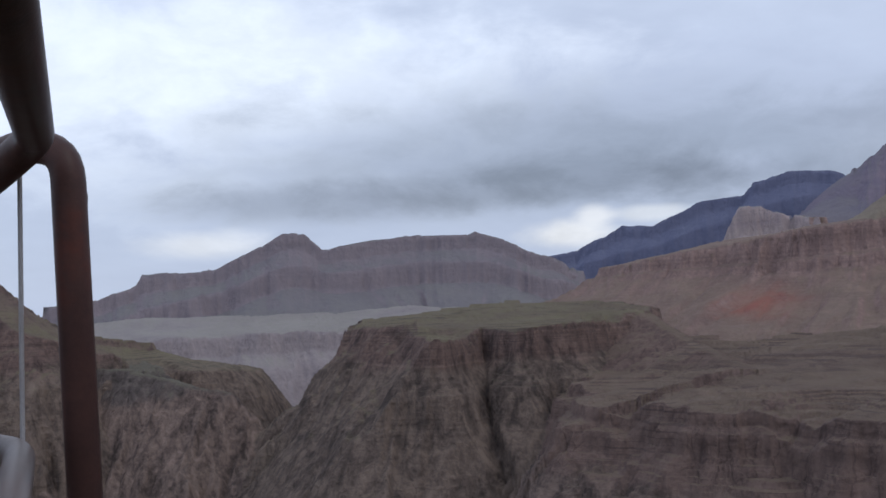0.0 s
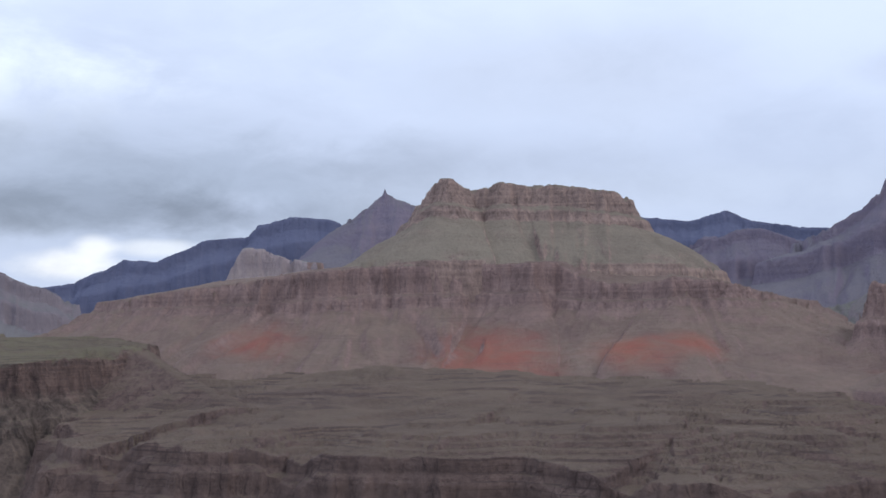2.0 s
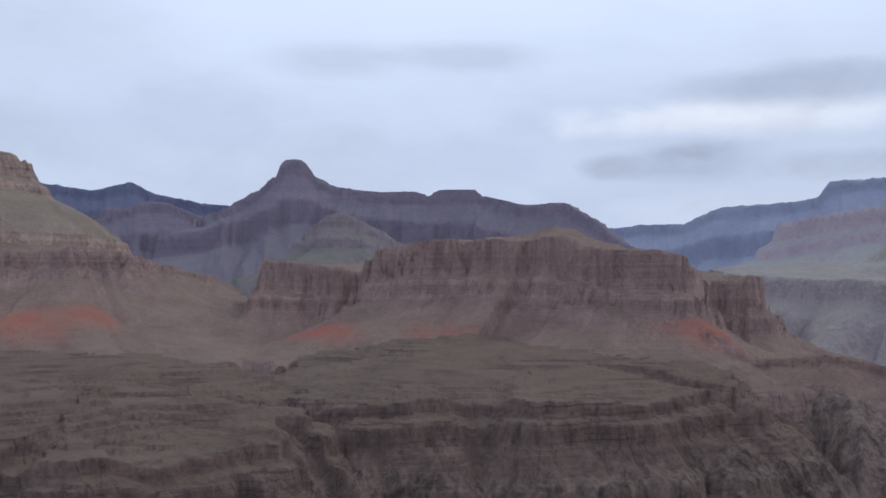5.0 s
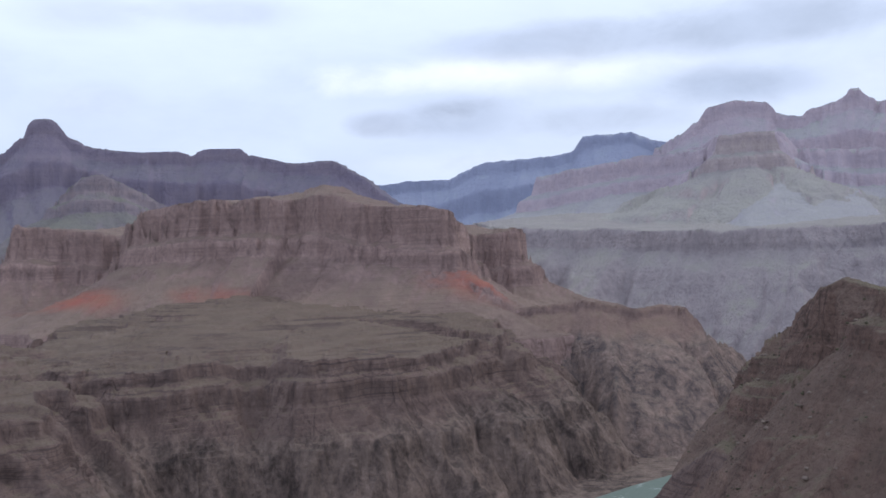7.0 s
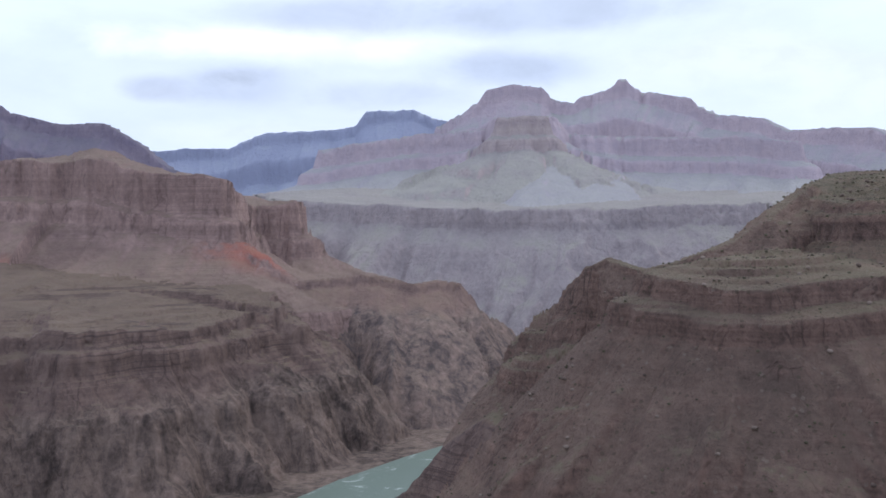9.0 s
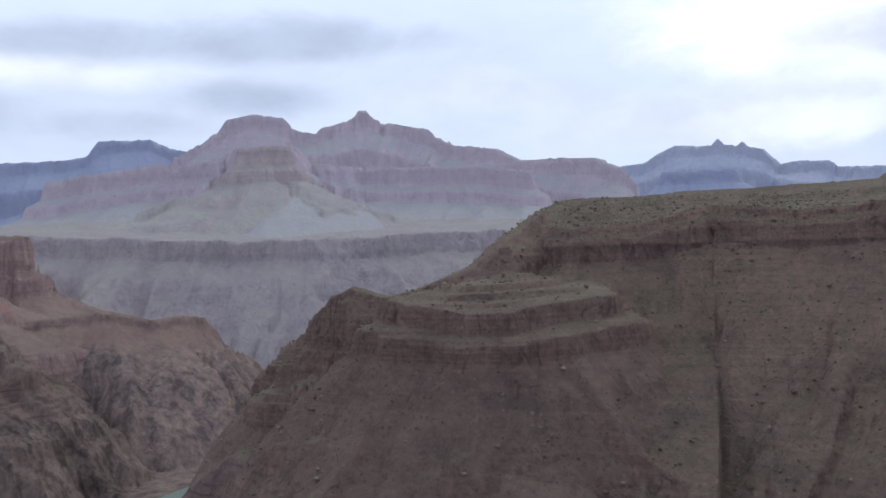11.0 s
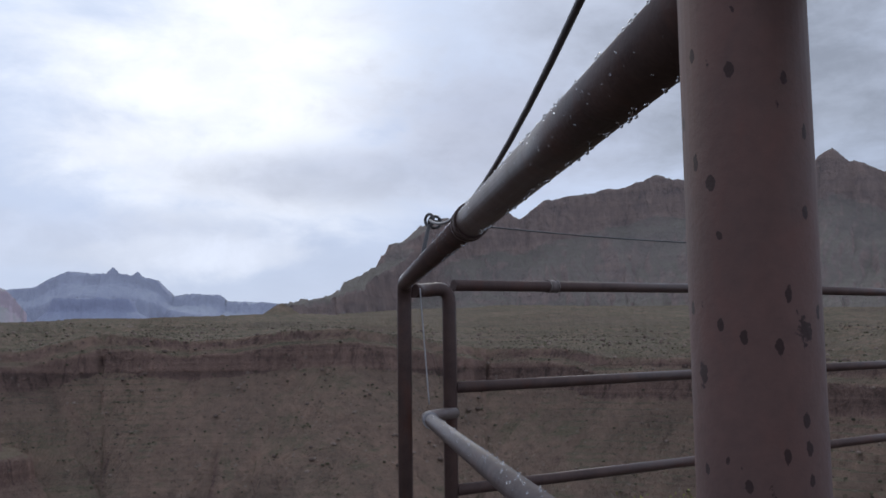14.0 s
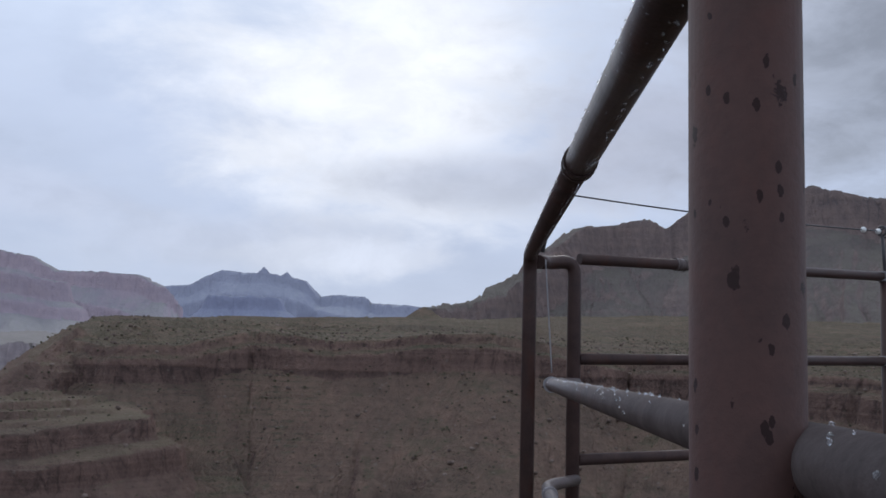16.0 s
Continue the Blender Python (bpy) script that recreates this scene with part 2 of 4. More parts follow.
prom_land = land("promontory_country", ((0.245, 0.165, 0.140), (0.070, 0.050, 0.048)), ((0.200, 0.148, 0.120), (0.125, 0.092, 0.078)), (0.172, 0.155, 0.092), 0.7, deep=((0.215, 0.160, 0.132), (0.068, 0.052, 0.047)), deep_z=-99, bands=0.7, band_m=10, streak=1.1, grain=0.05, ledges=0.6)
spur_red = land("reddish_spur", ((0.255, 0.170, 0.150), (0.120, 0.085, 0.080)), ((0.270, 0.180, 0.152), (0.180, 0.122, 0.106)), OLIVE, 0.3, deep=((0.300, 0.213, 0.181), (0.094, 0.075, 0.073)), deep_z=-167, bands=0.4, grain=0.05)
near_land = land("shrubby_near_country", ((0.285, 0.185, 0.152), (0.078, 0.054, 0.049)), ((0.285, 0.188, 0.145), (0.108, 0.086, 0.068)), (0.098, 0.095, 0.061), 0.75, bands=0.85, band_m=9, streak=0.6, grain=0.09, speck=0.35, steep=(0.42, 0.68), sway=6, bench=0.25, ledges=0.15)
# Variant of near_land with a lighter plant colour and slightly darker slopes.
spur_land = land("lighter_red_spur_country", ((0.300, 0.190, 0.155), (0.080, 0.055, 0.049)), ((0.245, 0.164, 0.133), (0.110, 0.078, 0.066)), (0.178, 0.162, 0.105), 0.6, bands=0.6, band_m=9, streak=0.6, grain=0.09, speck=0.35, steep=(0.42, 0.68), sway=6, bench=0.25, ledges=0.15)
# Dark tones raised and contrast cut: thin haze painted into the wall.
rim_land = land("hazed_canyon_rim_wall", ((0.270, 0.200, 0.178), (0.140, 0.115, 0.113)), ((0.185, 0.160, 0.145), (0.128, 0.112, 0.105)), (0.150, 0.140, 0.112), 0.45, bands=0.6, band_m=36, streak=0.8, grain=0.04)
tan_land = land("tan_pyramid_rock", ((0.450, 0.320, 0.270), (0.150, 0.108, 0.100)), ((0.290, 0.240, 0.190), (0.205, 0.165, 0.132)), (0.225, 0.196, 0.148), 0.35, bands=0.5, band_m=20, streak=0.8, grain=0.045, steep=(0.6, 0.82), bench=0.6)
# Flattened towards the ridge's tone for haze, slopes darkened to balance skylight.
buttress = land("hazed_buttress_rock", ((0.275, 0.218, 0.225), (0.185, 0.158, 0.185)), ((0.205, 0.190, 0.175), (0.162, 0.150, 0.152)), (0.175, 0.170, 0.130), 0.6, cracks=0.15, bands=0.8, band_m=30, streak=0.8, grain=0.03)
# Haze painted into these mauve tones; slopes darker to offset skylight.
mauve = land("hazed_mauve_far_rock", ((0.435, 0.350, 0.380), (0.330, 0.280, 0.325)), ((0.338, 0.320, 0.330), (0.285, 0.265, 0.295)), (0.300, 0.295, 0.272), 0.5, cracks=0.12, bands=0.8, band_m=75, streak=0.6, grain=0.02)
# Blue is aerial haze painted into the base colours, not the rock's own.
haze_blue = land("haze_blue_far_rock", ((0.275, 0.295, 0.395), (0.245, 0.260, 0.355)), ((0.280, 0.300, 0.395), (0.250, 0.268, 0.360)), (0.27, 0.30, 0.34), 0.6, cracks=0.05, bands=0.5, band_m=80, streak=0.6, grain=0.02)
# Pale, low-contrast colours: haze painted onto the far gorge walls.
hazy_wall = land("hazed_far_gorge_rock", ((0.370, 0.312, 0.315), (0.220, 0.190, 0.205)), ((0.338, 0.295, 0.293), (0.250, 0.217, 0.226)), (0.275, 0.265, 0.225), 0.6, cracks=0.15, bands=0.6, band_m=40, streak=0.7, grain=0.035)
# Greyed by painted haze; slopes darker to cancel their stronger skylight.
grey_mauve = land("hazed_grey_mauve_far_rock", ((0.265, 0.222, 0.238), (0.200, 0.172, 0.195)), ((0.212, 0.194, 0.202), (0.172, 0.158, 0.175)), (0.195, 0.188, 0.178), 0.4, cracks=0.12, bands=0.8, band_m=60, streak=0.6, grain=0.025)
# Purple cast is haze put into the colour, slopes darkened against skylight.
purple = land("hazed_purple_far_rock", ((0.225, 0.185, 0.222), (0.160, 0.138, 0.190)), ((0.180, 0.158, 0.185), (0.145, 0.132, 0.170)), (0.178, 0.168, 0.165), 0.3, cracks=0.12, bands=0.8, band_m=50, streak=0.6, grain=0.02)
# Distance haze put in as blue base colour; slopes darker to counter skylight.
blue = land("hazed_blue_far_rock", ((0.150, 0.158, 0.235), (0.115, 0.123, 0.195)), ((0.132, 0.140, 0.213), (0.110, 0.118, 0.188)), (0.165, 0.175, 0.23), 0.4, cracks=0.05, bands=0.5, band_m=70, streak=0.5, grain=0.02)
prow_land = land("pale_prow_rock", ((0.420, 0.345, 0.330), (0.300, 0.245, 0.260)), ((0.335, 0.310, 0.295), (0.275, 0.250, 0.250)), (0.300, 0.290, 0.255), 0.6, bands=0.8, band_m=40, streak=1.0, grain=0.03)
# Palest haze tint, painted into the rock of the farthest buttes.
pale_blue = land("hazed_pale_blue_far_rock", ((0.36, 0.375, 0.455), (0.29, 0.305, 0.385)), ((0.37, 0.385, 0.45), (0.31, 0.325, 0.40)), (0.37, 0.39, 0.43), 0.4, cracks=0.04, bands=0.4, band_m=80, streak=0.4, grain=0.02)


# ---------------------------------------------------------------- landforms
rng = np.random.RandomState(7)
LATTICE = rng.rand(256, 256)


def wobble(x, y, size, octaves=4, gain=0.5):
    """Value noise over the plan, -1 to 1, with features about size metres wide."""
    total, amp, norm = np.zeros_like(x), 1.0, 0.0
    for k in range(octaves):
        u, v = x / size + 17.3 * k, y / size + 9.1 * k
        iu, iv = np.floor(u).astype(int), np.floor(v).astype(int)
        fu, fv = u - iu, v - iv
        fu, fv = fu * fu * (3 - 2 * fu), fv * fv * (3 - 2 * fv)
        a, b = LATTICE[iu % 256, iv % 256], LATTICE[(iu + 1) % 256, iv % 256]
        c, d = LATTICE[iu % 256, (iv + 1) % 256], LATTICE[(iu + 1) % 256, (iv + 1) % 256]
        total += amp * ((a + (b - a) * fu) * (1 - fv) + (c + (d - c) * fu) * fv)
        norm += amp
        amp *= gain
        size *= 0.47
    return 2 * total / norm - 1


def plan(points):
    """Bearing, distance and rise in degrees -> x, y, z."""
    return [(-d * math.sin(radians(a)), d * math.cos(radians(a)), d * math.tan(radians(e))) for a, d, e in points]


LAND = []


def landform(name, label, category, points, fall, material, table=True, rise=0.0, rise_max=0.0, gully=20.0, gully_size=140.0, crest=0.0, step=0.0, carve=0.3, hills=0.0, torn=0.48, thin=(), crag=0.16, rough=2.4, low_ledges=0.15):
    """points: the rim (a closed table) or the crest (an open ridge). fall: (distance out, height lost, part name) in order.
    crest: half the width of a ridge's top; step: the height of the ledges on its slopes; carve: how deep gullies cut; thin: (rim height at which the cliff has a third of its height, at which it is whole, its height)."""
    LAND.append(dict(name=name, label=label, category=category, pts=plan(points), fall=fall, mat=material, table=table, rise=rise, rise_max=rise_max,
                     gully=gully, gully_size=gully_size, crest=crest, step=step, carve=carve, hills=hills, torn=torn, thin=thin, crag=crag, rough=rough, low_ledges=low_ledges))


def gorge(cap, drop=420):
    """A sandstone cliff over dark schist walls."""
    return [(cap * 0.1, cap * 0.4, "rim_ledge"), (cap * 0.8, cap * 0.62, "ledge_slope"), (cap * 1.0, cap * 1.25, "cliff_band"),
            (cap + 70, cap + 58, "lower_slope"), (cap + 84, cap + 84, "lower_cliff"), (cap + 84 + drop * 0.8, cap + 84 + drop, "gorge_wall")]


def butte(cap, slope, cliff, apron, slant=1.6):
    return [(cap * 0.3, cap, "cap_cliff"), (cap * 0.3 + slope * slant, cap + slope, "upper_slope"),
            (cap * 0.3 + slope * slant + cliff * 0.25, cap + slope + cliff, "cliff_band"),
            (cap * 0.3 + slope * slant + cliff * 0.25 + apron * 2.4, cap + slope + cliff + apron, "talus_apron")]


# the far distance: most of its rock colours have haze painted in
landform("butte", "far ridge of buttes under low cloud, tinted pale blue for haze", "butte",
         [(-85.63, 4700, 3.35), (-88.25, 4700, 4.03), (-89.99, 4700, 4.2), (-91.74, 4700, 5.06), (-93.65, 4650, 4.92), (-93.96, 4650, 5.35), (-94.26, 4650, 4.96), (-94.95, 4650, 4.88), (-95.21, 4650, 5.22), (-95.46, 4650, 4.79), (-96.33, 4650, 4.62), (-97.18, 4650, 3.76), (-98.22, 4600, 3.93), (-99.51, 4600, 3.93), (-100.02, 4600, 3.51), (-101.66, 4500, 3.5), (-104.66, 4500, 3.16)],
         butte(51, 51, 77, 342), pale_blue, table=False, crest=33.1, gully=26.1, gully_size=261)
landform("butte", "flat-topped far butte tinted dark blue for haze", "butte",
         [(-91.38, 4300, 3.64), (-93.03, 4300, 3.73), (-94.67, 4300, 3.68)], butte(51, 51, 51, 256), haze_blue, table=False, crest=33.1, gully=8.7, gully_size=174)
landform("ridge", "far ridge half hidden in cloud, tinted haze blue", "ridge",
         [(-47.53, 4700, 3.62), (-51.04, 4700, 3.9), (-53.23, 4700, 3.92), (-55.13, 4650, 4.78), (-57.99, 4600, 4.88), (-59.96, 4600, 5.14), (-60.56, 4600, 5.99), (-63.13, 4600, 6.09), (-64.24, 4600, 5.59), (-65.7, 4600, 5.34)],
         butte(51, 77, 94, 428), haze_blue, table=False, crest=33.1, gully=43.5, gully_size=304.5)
landform("butte", "stepped temple butte with cloud on its peak, tinted mauve for haze", "butte",
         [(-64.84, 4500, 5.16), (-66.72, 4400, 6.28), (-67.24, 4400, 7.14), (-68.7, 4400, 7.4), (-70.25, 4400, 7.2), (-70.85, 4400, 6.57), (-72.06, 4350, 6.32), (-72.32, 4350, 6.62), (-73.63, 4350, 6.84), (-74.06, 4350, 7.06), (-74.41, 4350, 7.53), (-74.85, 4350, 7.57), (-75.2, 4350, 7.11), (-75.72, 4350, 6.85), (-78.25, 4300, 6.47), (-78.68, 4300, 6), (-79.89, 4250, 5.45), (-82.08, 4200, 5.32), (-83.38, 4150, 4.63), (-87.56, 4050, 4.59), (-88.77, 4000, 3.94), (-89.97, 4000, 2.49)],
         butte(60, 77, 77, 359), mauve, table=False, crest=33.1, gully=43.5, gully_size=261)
landform("butte", "cliff shoulder above green slopes, tinted pale mauve for haze", "butte",
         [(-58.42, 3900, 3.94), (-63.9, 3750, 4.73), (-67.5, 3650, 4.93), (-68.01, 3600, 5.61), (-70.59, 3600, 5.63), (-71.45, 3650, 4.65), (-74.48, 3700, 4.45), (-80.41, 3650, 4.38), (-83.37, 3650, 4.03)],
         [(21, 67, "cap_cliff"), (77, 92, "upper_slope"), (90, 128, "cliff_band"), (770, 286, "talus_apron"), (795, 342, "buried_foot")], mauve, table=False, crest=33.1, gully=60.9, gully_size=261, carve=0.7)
landform("butte", "pale tan cliff prow above smooth talus fans", "butte",
         [(-67.75, 3540, 4.84), (-68.1, 3500, 5.57), (-69.3, 3480, 5.7), (-70.51, 3500, 5.67), (-71.19, 3540, 4.95)],
         [(14, 60, "cap_cliff"), (51, 79, "upper_slope"), (64, 115, "cliff_band"), (530, 278, "talus_apron"), (556, 325, "buried_foot")], prow_land, crest=17.4, table=False, gully=20.9, gully_size=95.7, carve=0.4)
landform("ridge", "ridge line beneath a storm cloud, tinted blue for haze", "ridge",
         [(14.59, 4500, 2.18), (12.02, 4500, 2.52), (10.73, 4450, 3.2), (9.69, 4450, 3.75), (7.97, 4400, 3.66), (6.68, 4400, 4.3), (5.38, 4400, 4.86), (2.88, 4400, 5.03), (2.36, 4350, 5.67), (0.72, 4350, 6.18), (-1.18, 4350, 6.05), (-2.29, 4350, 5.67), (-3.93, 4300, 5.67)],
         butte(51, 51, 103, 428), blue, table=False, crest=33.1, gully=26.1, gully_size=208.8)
landform("butte", "pyramid spire beside the blue ridge, tinted mauve for haze", "butte",
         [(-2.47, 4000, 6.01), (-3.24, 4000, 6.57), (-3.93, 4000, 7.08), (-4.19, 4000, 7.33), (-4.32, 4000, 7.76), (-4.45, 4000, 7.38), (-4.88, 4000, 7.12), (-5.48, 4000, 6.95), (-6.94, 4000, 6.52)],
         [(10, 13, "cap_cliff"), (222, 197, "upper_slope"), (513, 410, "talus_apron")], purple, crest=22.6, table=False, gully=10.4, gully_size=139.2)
landform("butte", "pale orange cliff butte below the spire", "butte",
         [(4.5, 3500, 2.4), (3.75, 3500, 4.0), (3.45, 3500, 4.42), (2.4, 3500, 4.42), (1.3, 3500, 3.95), (0.6, 3500, 3.8), (-0.6, 3450, 3.6)],
         [(20, 95, "cap_cliff"), (420, 282, "talus_apron")], prow_land, crest=14, table=False, gully=10, gully_size=78.3)
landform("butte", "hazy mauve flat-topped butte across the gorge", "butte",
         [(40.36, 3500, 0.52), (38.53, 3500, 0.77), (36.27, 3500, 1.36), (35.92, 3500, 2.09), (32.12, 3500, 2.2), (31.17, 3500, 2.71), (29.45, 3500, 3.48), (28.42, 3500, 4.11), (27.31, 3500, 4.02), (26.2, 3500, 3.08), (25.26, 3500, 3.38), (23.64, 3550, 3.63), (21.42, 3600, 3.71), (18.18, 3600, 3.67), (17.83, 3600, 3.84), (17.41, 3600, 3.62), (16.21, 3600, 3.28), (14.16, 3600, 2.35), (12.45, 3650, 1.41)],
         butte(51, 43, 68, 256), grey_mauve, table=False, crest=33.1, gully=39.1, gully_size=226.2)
landform("ridge", "far ridge in a gap between buttes, tinted blue for haze", "ridge",
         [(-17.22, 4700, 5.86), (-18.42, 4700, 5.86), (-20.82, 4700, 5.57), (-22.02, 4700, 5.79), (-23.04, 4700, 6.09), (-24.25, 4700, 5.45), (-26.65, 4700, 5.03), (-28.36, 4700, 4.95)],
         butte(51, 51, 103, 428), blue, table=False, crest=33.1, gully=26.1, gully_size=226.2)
landform("butte", "banded buttress below the purple ridge, paled for haze", "butte",
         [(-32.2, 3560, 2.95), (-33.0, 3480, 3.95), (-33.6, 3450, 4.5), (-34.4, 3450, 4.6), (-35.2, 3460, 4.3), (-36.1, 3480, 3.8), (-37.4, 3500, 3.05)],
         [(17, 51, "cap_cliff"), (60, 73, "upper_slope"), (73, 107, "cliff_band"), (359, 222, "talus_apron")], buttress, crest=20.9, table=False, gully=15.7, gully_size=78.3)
landform("ridge", "spur in front of the blue ridge, tinted dark mauve for haze", "ridge",
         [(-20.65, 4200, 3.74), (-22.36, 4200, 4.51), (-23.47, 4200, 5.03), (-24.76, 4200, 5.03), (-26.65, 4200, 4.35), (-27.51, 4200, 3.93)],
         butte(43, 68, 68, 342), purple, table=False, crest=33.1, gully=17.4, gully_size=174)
landform("butte", "butte ridge with a rounded knob, tinted purple for haze", "butte",
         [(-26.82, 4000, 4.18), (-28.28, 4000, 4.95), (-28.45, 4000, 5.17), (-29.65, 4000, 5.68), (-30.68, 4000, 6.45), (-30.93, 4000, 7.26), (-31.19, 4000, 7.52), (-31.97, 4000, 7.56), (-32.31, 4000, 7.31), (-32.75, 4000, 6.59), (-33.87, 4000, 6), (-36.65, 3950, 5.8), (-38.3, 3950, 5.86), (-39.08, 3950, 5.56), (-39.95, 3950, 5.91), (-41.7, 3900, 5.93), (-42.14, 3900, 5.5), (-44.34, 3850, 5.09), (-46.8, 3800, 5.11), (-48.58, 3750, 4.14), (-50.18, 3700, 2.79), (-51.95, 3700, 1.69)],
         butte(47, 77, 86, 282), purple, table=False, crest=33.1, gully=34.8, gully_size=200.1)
# the north side: pyramid, red mesas, terraces
landform("butte", "tan rocky pyramid butte on a red mesa", "butte",
         [(-6.6, 3050, 6.87), (-7.8, 3000, 8.23), (-8.48, 3020, 7.63), (-8.91, 3050, 7.51), (-10.2, 3050, 7.63), (-10.88, 3030, 7.98), (-12.25, 3050, 7.68), (-14.14, 3050, 7.73), (-16.79, 3050, 7.39), (-17.47, 3080, 6.88)],
         [(26, 64, "cap_cliff"), (51, 81, "ledge_slope"), (64, 111, "lower_cliff"), (291, 244, "talus_apron"), (316, 359, "buried_foot")], tan_land, crest=26.1, table=False, gully=9, gully_size=69.6, carve=0.12, crag=0.2)
landform("mesa", "long red limestone cliff mesa with red talus", "mesa",
         [(9.61, 3000, 1.66), (6.86, 2900, 2.17), (4.36, 2850, 2.39), (1.17, 2750, 3.07), (-1.76, 2720, 3.28), (-5.72, 2700, 3.41), (-9.08, 2700, 3.37), (-12.25, 2650, 3.59), (-13.79, 2700, 3.47), (-14.74, 2660, 2.79), (-16.37, 2640, 2.41), (-18.43, 2640, 2.29), (-20.22, 2600, 2.59), (-22.63, 2620, 2.43), (-24.77, 2720, 1.67), (-26.4, 2850, 1.16), (-27.09, 3300, 1.21), (-19.8, 3600, 2.04), (-6.93, 3600, 2.61), (6, 3500, 2), (11.16, 3400, 1.49)],
         [(14, 70, "cliff_band"), (36, 80, "cliff_ledge"), (46, 106, "lower_cliff"), (128, 145, "upper_talus"), (616, 295, "talus_apron"), (658, 376, "foot_slope")], red_mesa, gully=42, gully_size=140, torn=0.62, rise=0.12, rise_max=34.8, thin=(45, 150, 106), carve=0.3, rough=1.4, crag=0.26)
landform("mesa", "dark red cliff mesa above bedded talus", "mesa",
         [(-29.84, 2600, 0.96), (-30.27, 2550, 2.15), (-31.13, 2550, 1.98), (-35.12, 2500, 1.44), (-35.81, 2350, 2.09), (-36.33, 2300, 2.77), (-38.15, 2250, 3.04), (-41.74, 2200, 3.23), (-44.37, 2200, 3.21), (-45.77, 2150, 3.35), (-46.65, 2150, 3.36), (-48.6, 2100, 2.82), (-52.64, 2050, 2.38), (-53.43, 2150, 1.54), (-54.74, 2250, 0.91), (-56.64, 2250, 1.09), (-56.99, 2500, 0.88), (-51.95, 2900, 1.69), (-42.28, 3000, 2.3), (-32.69, 3000, 1.48)],
         [(14, 72, "cliff_band"), (39, 84, "cliff_ledge"), (50, 118, "lower_cliff"), (111, 150, "upper_talus"), (368, 229, "talus_apron"), (402, 299, "foot_slope")], red_mesa, gully=38, gully_size=130, torn=0.62, rise=0.10, rise_max=26.1, carve=0.3, hills=8.7, rough=1.4, crag=0.26)
landform("hill", "low ledgy hill on top of the dark mesa", "hill",
         [(-43.84, 2330, 3.34), (-45.33, 2330, 3.65), (-46.21, 2320, 3.87), (-47.18, 2320, 3.7), (-48.42, 2300, 3.03)],
         [(7, 6, "cap_ledge"), (94, 29, "slope"), (120, 103, "buried_foot")], red_mesa, crest=10.4, table=False, gully=7, gully_size=52.2, step=5.2)
landform("terrace", "bedded olive-brown terrace above the inner gorge", "terrace",
         [(11.18, 1330, -6.09), (7.5, 1300, -5.75), (4.32, 1250, -6.35), (0.88, 1250, -6.18), (-2.83, 1200, -6.56), (-6.81, 1150, -6.85), (-12.16, 1150, -7.01), (-16.04, 1060, -8.19), (-20.08, 1050, -8.35), (-24.97, 1070, -8.07), (-29.27, 1150, -7.39), (-31.17, 1240, -6.53), (-31.86, 1500, -5.17), (-30.12, 1900, -3.89), (-26.67, 2400, -2.71), (-11.21, 2600, -2.58), (6.02, 2700, -2.09), (12.89, 1900, -3.45)],
         gorge(34), gorge_land, carve=0.4, torn=0.55, gully=130.5, gully_size=278.4, rise=0.075, rise_max=52.2, step=6.5, hills=24, rough=0.5, low_ledges=0.2)
landform("terrace", "ledgy brown terrace below the dark mesa", "terrace",
         [(-31.34, 1330, -5.94), (-34.39, 1350, -5.93), (-38.33, 1350, -5.67), (-42.48, 1380, -5.47), (-46.8, 1370, -5.69), (-50.32, 1440, -5.82), (-53.01, 1520, -5.37), (-55.16, 1620, -4.75), (-55.49, 1800, -3.72), (-52.88, 2100, -2.64), (-41.47, 2300, -2.49), (-31.85, 2100, -3.04)],
         gorge(38), gorge_land, carve=0.4, torn=0.58, gully=95.7, gully_size=226.2, rise=0.11, rise_max=43.5, step=6.5, hills=18, rough=0.5, low_ledges=0.2)
landform("ridge", "reddish spur running down towards the river", "ridge",
         [(-53.29, 2050, -1.02), (-55.04, 1980, -1.86), (-56.61, 1950, -3.21), (-58.06, 1950, -3.11), (-60.19, 1950, -2.93), (-62.92, 1950, -3.59), (-64.45, 2000, -3.33), (-66.57, 2000, -3.58), (-68.27, 2050, -5.11), (-69.97, 2100, -6.39)],
         [(8, 15, "cap_cliff"), (110, 58, "upper_slope"), (440, 350, "gorge_wall")], spur_red, crest=12.2, table=False, gully=26.1, gully_size=113.1)
landform("promontory", "flat-topped promontory with dark cliffs over the gorge", "promontory",
         [(25.78, 1750, -1.32), (22.53, 1620, -2), (19.97, 1600, -2.12), (17.67, 1720, -1.53), (15.7, 1650, -1.78), (12.97, 1700, -1.49), (11.17, 1780, -1.19), (8.85, 1850, -0.85), (8.16, 2200, -0.64), (10.31, 2500, -0.38), (18.86, 2500, -0.38), (23.98, 2200, -0.89)],
         [(15, 47, "cliff_band"), (60, 81, "ledge_slope"), (86, 128, "lower_cliff"), (368, 428, "gorge_wall")], prom_land, carve=0.45, step=7.8, gully=16, gully_size=95.7, rise=0.10, rise_max=52.2, hills=12.2, crag=0.3)
landform("ridge", "brown talus shoulder below the promontory", "ridge",
         [(8.77, 1830, -0.98), (7.31, 1740, -2), (6.11, 1680, -2.77), (3.88, 1560, -3.88), (1.99, 1470, -4.73), (0.36, 1380, -5.84), (-0.93, 1310, -6.86)],
         [(7, 3, "cap_ledge"), (222, 81, "talus_slope"), (359, 256, "gorge_wall")], gorge_land, crest=8.7, table=False, gully=15.7, gully_size=78.3, step=9, rough=0.8)
